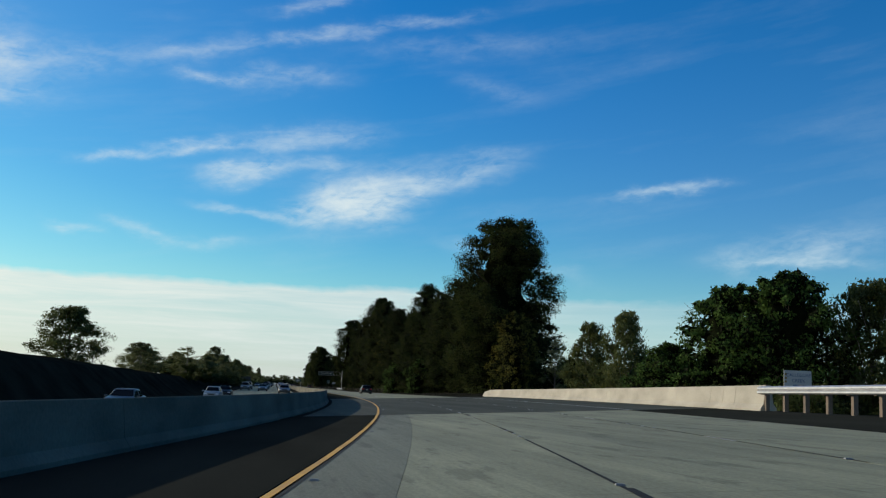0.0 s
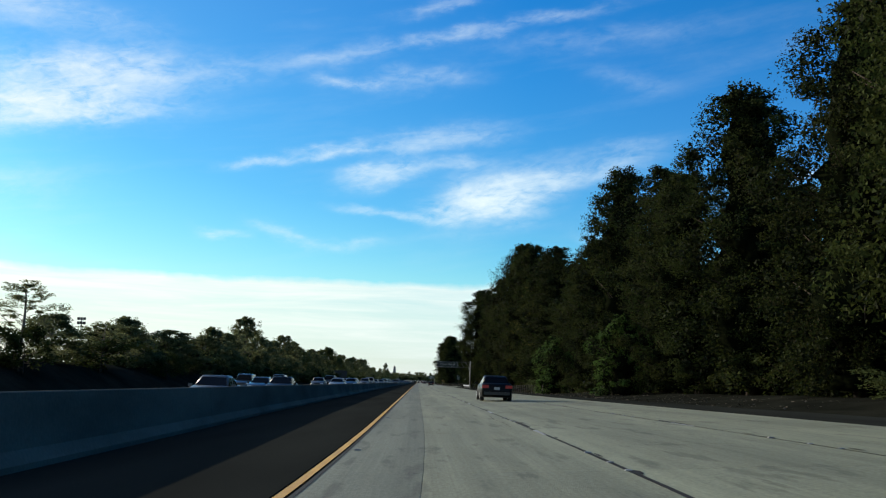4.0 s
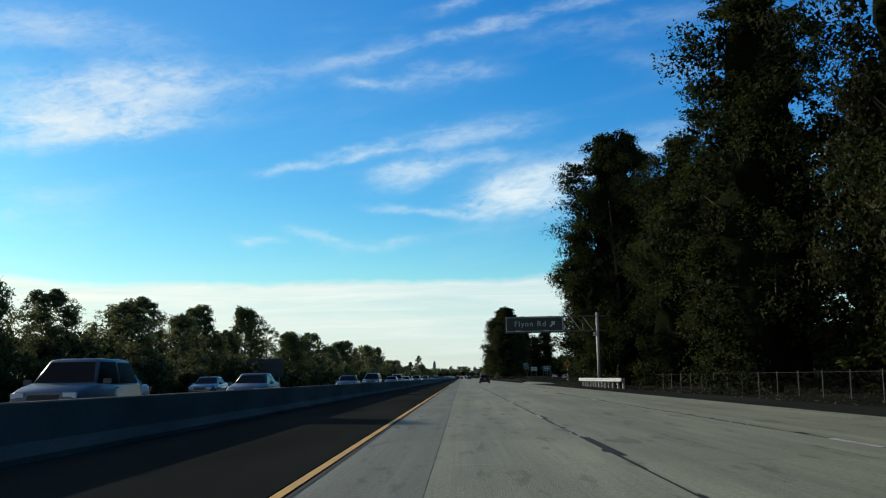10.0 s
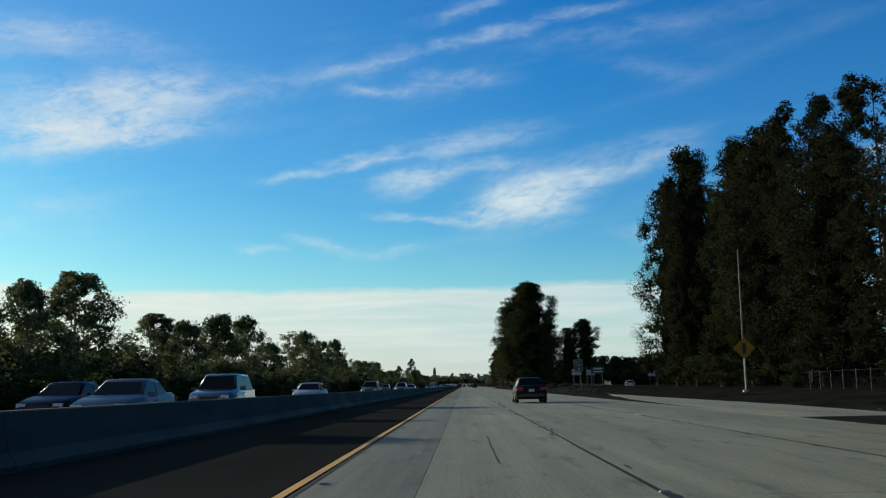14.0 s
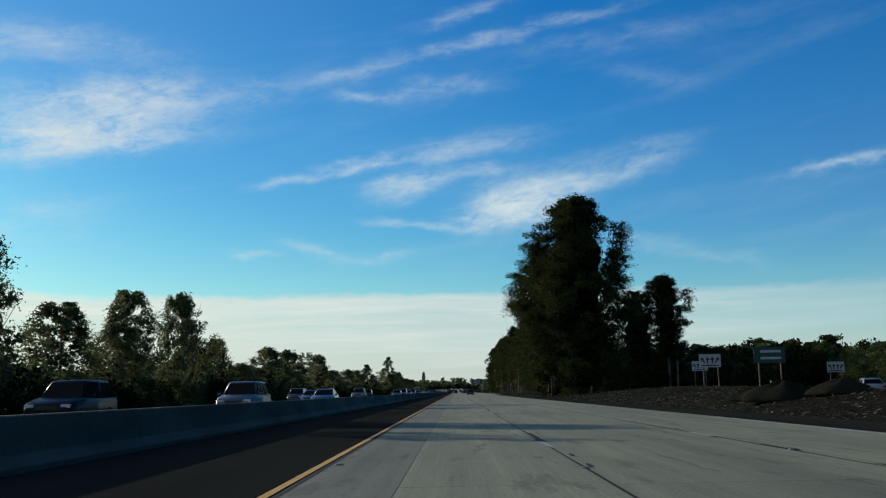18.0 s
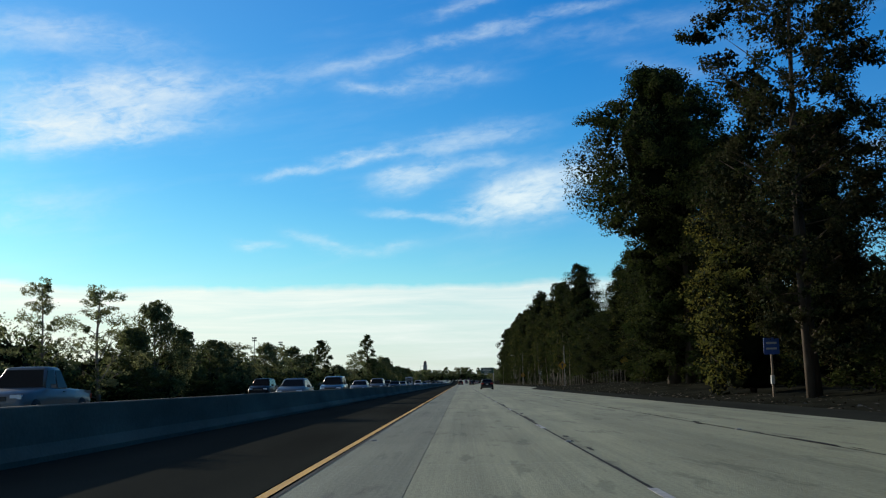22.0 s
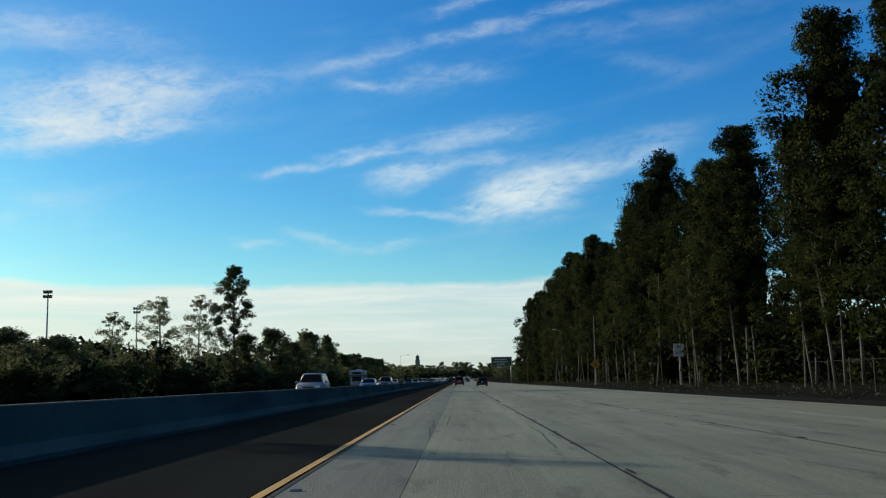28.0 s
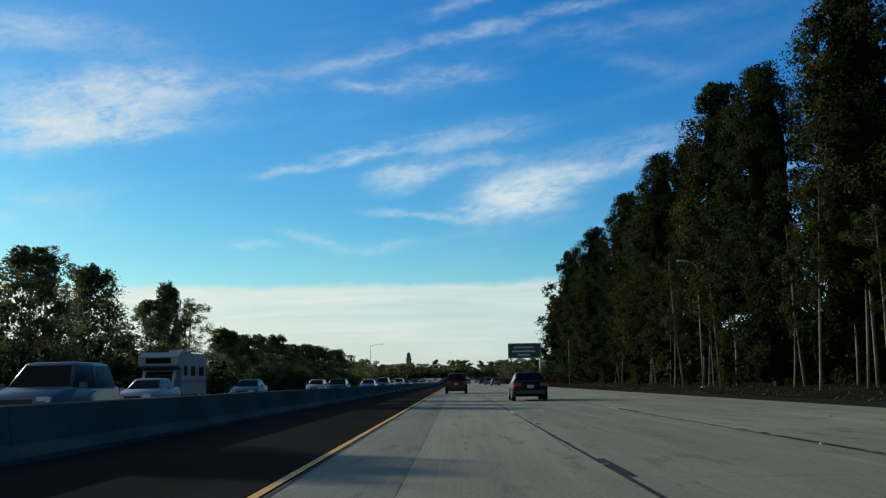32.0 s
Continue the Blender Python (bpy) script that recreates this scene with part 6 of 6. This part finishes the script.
for i in range(34):
    s = 1190 + i * 19 + far_pick.uniform(-6, 6)
    plant(far_pick.choice(("far_a", "far_b")), s, 24 + far_pick.uniform(0, 18), far_pick.uniform(6, 10), far_pick.uniform(6, 9), FAR)
for i in range(30):
    plant(far_pick.choice(("far_a", "far_b")), 1575 + far_pick.uniform(0, 70), -75 + i * 5.4, far_pick.uniform(6, 13), far_pick.uniform(9, 14), FAR)
for i in range(22):
    plant("far_b", 1600 + far_pick.uniform(0, 60), -44 + i * 4.0, far_pick.uniform(8, 14), far_pick.uniform(8, 12), FAR)
for i in range(16):
    plant("bank", 1568 + far_pick.uniform(-4, 4), -80 + i * 10.5, far_pick.uniform(4, 6.5), 15, FAR)
BEHIND = "dark trees behind the eucalyptus row"
for i in range(84):
    s = 20 + i * 14.2 + far_pick.uniform(-3, 3)
    d = 50 + far_pick.uniform(0, 9)
    if 430 < s < 760:
        d = max(d, ramp_mid(s) + 22 + far_pick.uniform(0, 6))
    plant(far_pick.choice(("far_a", "far_b")), s, d, far_pick.uniform(5.5, 8.5), far_pick.uniform(11, 16), BEHIND)
for i in range(70):
    s = 150 + i * 14.2
    if 425 < s < 660:
        continue
    plant("understorey", s, 29.5 + far_pick.uniform(0, 3) + (3 if s > 790 else 0), far_pick.uniform(2.6, 4.6) + (2.2 if s > 790 else 0), far_pick.uniform(9, 13) + (3 if s > 790 else 0), BEHIND)
for i in range(12):
    plant(far_pick.choice(("far_a", "far_b", "far_b")), 700 + far_pick.uniform(-12, 12), 33 + i * 3.6, far_pick.uniform(7.5, 10), far_pick.uniform(8, 11), BEHIND)
for i in range(11):
    plant("understorey", 690 + far_pick.uniform(-5, 5), 36 + i * 4.4, far_pick.uniform(6.5, 8.5), 14, BEHIND)
for i in range(9):
    plant("understorey", 664 + far_pick.uniform(-6, 6), 28 + i * 2.6, far_pick.uniform(3, 5), 9, BEHIND)
HEDGES = "green shrubs beyond the exit ramp"
for i in range(34):
    s = 560 + i * 6.5 + far_pick.uniform(-2, 2)
    plant("hedge", s, ramp_mid(s) + 11 + far_pick.uniform(0, 5), far_pick.uniform(3.5, 6.5), far_pick.uniform(6, 9), HEDGES)
for s, d, h in ((585, 55, 9), (600, 58, 10), (615, 62, 9), (632, 66, 11), (560, 52, 10), (545, 50, 11), (650, 70, 11), (520, 50, 12), (668, 74, 11)):
    plant(far_pick.choice(("far_a", "far_b")), s, d, h, h * 0.85, HEDGES)
SLIM = "slim pale-trunked trees at the edge of the row"
for i in range(27):
    s = 792 + i * 9.4 + far_pick.uniform(-3.5, 3.5)
    plant("slim_a" if far_pick.random() < 0.6 else "slim_b", s, 21.6 + far_pick.uniform(0, 2.2), far_pick.uniform(8.5, 12.5), far_pick.uniform(2.6, 4.2), SLIM)
SCRUB = "low scrub at the foot of the trees"
for i in range(50):
    s = 150 + i * 19.2 + far_pick.uniform(-4, 4)
    if 520 < s < 640 or s > 745:
        continue
    d = 20.5 + far_pick.uniform(0, 3.0) + (7 if 425 < s < 520 else 0) + (1.5 if s > 800 else 0)
    plant(far_pick.choice(("shrub", "shrub", "hedge")) if s < 430 else "shrub", s, d, far_pick.uniform(1.2, 3.6), far_pick.uniform(4, 7), SCRUB)

# leaf litter and dry grass on the verge
lit = random.Random(8)
g = Shape()
for i in range(9500):
    s = lit.uniform(150, 1050)
    edge = right_edge(s) + 2.7
    d = edge + abs(lit.gauss(0, 3.2))
    if s > 430 and s < 640 and d > ramp_mid(s) - 3.4:
        continue
    p = place(s, d, land(s, d) + 0.03)
    a, r = lit.uniform(0, 6.28), lit.uniform(0.03, 0.14)
    u, v = Vector((math.cos(a), math.sin(a), lit.uniform(-0.3, 0.5))) * r, Vector((-math.sin(a), math.cos(a), lit.uniform(-0.2, 0.6))) * r * 0.4
    k = len(g.v)
    g.v += [tuple(p - u), tuple(p + v), tuple(p + u), tuple(p - v)]
    g.f.append((k, k + 1, k + 2, k + 3))
tagged(part("leaf_litter", g, LITTER), "scattered dry bark and leaf litter on the verge", "leaf litter", kind="stuff")
g = Shape()
for i in range(5200):
    s = lit.uniform(780, 1080) if i % 3 else lit.uniform(200, 430)
    edge = right_edge(s) + 3.4
    d = edge + lit.uniform(1.5, 9)
    p = place(s, d, land(s, d) - 0.02)
    a, hh = lit.uniform(0, 6.28), lit.uniform(0.08, 0.26)
    w = Vector((math.cos(a), math.sin(a), 0)) * 0.035
    tip = Vector((lit.uniform(-0.15, 0.15), lit.uniform(-0.15, 0.15), hh))
    k = len(g.v)
    g.v += [tuple(p - w), tuple(p + w), tuple(p + tip)]
    g.f.append((k, k + 1, k + 2))
chips = Shape()
for i in range(9000):
    s = lit.uniform(528, 640)
    reach = max(ramp_mid(s) - 3.4 - 13.4, 0.3)
    d = 13.4 + reach * lit.random() ** 1.6
    p = place(s, d, land(s, d) + 0.015)
    a, r = lit.uniform(0, 6.28), lit.uniform(0.03, 0.13)
    u, v = Vector((math.cos(a), math.sin(a), lit.uniform(-0.4, 0.6))) * r, Vector((-math.sin(a), math.cos(a), lit.uniform(0.1, 0.8))) * r * 0.45
    k = len(chips.v)
    chips.v += [tuple(p - u), tuple(p + v * 0.2 - u * 0.2), tuple(p + u), tuple(p + v)]
    chips.f.append((k, k + 1, k + 2, k + 3))
tagged(part("wood_chips", chips, CHIPS), "pale wood chips and gravel strewn over the gore mound", "wood chips", kind="stuff")


def dirt_heap(s, d, w, h, seed):
    """A low uneven heap of dark soil."""
    rs = np.random.RandomState(seed)
    ph = rs.uniform(0, 6.28, 4)
    rows = []
    for f in np.linspace(0, 1, 9):
        r = w / 2 * math.cos(f * math.pi / 2) ** 0.8 + 0.02
        rows.append([Vector((r * (1 + 0.16 * math.sin(2 * a + ph[0]) + 0.09 * math.sin(5 * a + ph[1] + 3 * f)) * math.cos(a), 0.8 * r * (1 + 0.13 * math.sin(3 * a + ph[2])) * math.sin(a),
                             h * f * (1 + 0.1 * math.sin(4 * a + ph[3])) - 0.1 + rs.uniform(-0.03, 0.03))) for a in (2 * math.pi * i / 20 for i in range(20))])
    t = thing("dirt_heap", at(s, d, land(s, d)), "low heap of dark soil on the gore beside the lanes", "dirt heap", "dirt heaps")
    part("soil", Shape().rings(rows), DIRT, t, smooth=True)


dirt_heap(552, 15.9, 3.0, 0.85, 1)
dirt_heap(550, 17.6, 2.4, 0.6, 2)
dirt_heap(557, 16.0, 2.2, 0.5, 3)
tagged(part("dry_grass", g, GRASS), "thin dry grass tufts on the verge", "grass", kind="stuff")

# ---- concrete slabs of the lanes ----
SLAB = 4.6


def slab_shape(s0, s1, d0, d1):
    g = Shape()
    c = 0.006
    rows = []
    for s in steps(s0, s1, 4.6):
        rows.append([place(s, d0, -0.07), place(s, d0, -c), place(s, d0 + c, 0.0), place(s, d1 - c, 0.0), place(s, d1, -c), place(s, d1, -0.07)])
    return g.rings(rows)


one_slab = Shape()
one_slab.rings([[Vector((x, y, z)) for x, z in ((0.0, -0.07), (0.0, -0.006), (0.008, 0.0), (LANE - 0.02, 0.0), (LANE - 0.012, -0.006), (LANE - 0.012, -0.07))] for y in (0.0, SLAB - 0.014)])
slab_mesh = one_slab.mesh("slab", CONCRETE)
rest, dark_strip = Shape(), Shape()


SEAM = 1.36


def lay(s0, s1, d0, d1):
    """One slab; the innermost lane is cast in two widths, the outer one darker."""
    for a, b, field in ((d0, SEAM, dark_strip), (SEAM, d1, rest)) if d0 < 1 else ((d0, d1, rest),):
        one = slab_shape(s0, s1, a, b)
        k = len(field.v)
        field.v += one.v
        field.f += [tuple(k + i for i in q) for q in one.f]


for lane in range(4):
    d0 = LANE * lane + (0.10 if lane == 0 else 0.0)
    s = -114.0
    while s < 1245:
        e = s + SLAB - 0.014
        if not (lane == 3 and s < 800):
            if 290 <= s < 290 + SLAB * 150 and 0 < lane < 3:
                part("slab", slab_mesh, CONCRETE, road).matrix_basis = pose(d0, s, 0)
            elif e < BRIDGE_A or s > BRIDGE_B:
                lay(s, e, d0, LANE * (lane + 1) - 0.012)
            else:
                if s < BRIDGE_A - 0.2:
                    lay(s, BRIDGE_A - 0.02, d0, LANE * (lane + 1) - 0.012)
                if e > BRIDGE_B + 0.2:
                    lay(BRIDGE_B + 0.02, e, d0, LANE * (lane + 1) - 0.012)
        s += SLAB
    if lane < 3:
        far_lane = strip(steps(1245, 2100, 25), d0, LANE * (lane + 1), 0.0, 0.06)
        k = len(rest.v)
        rest.v += far_lane.v
        rest.f += [tuple(k + i for i in q) for q in far_lane.f]
taper = strip(steps(752, 800, 4), 0, 0, 0.0, 0.07, width_at=lambda s: (3 * LANE, max(right_edge(s), 3 * LANE + 0.01)))
k = len(rest.v)
rest.v += taper.v
rest.f += [tuple(k + i for i in q) for q in taper.f]
tagged(part("slab_field", rest, CONCRETE, road), "pale worn concrete slabs", kind="stuff")
tagged(part("slab_field", dark_strip, CONCRETE_DARK, road), "darker worn concrete strip along the yellow line", kind="stuff")
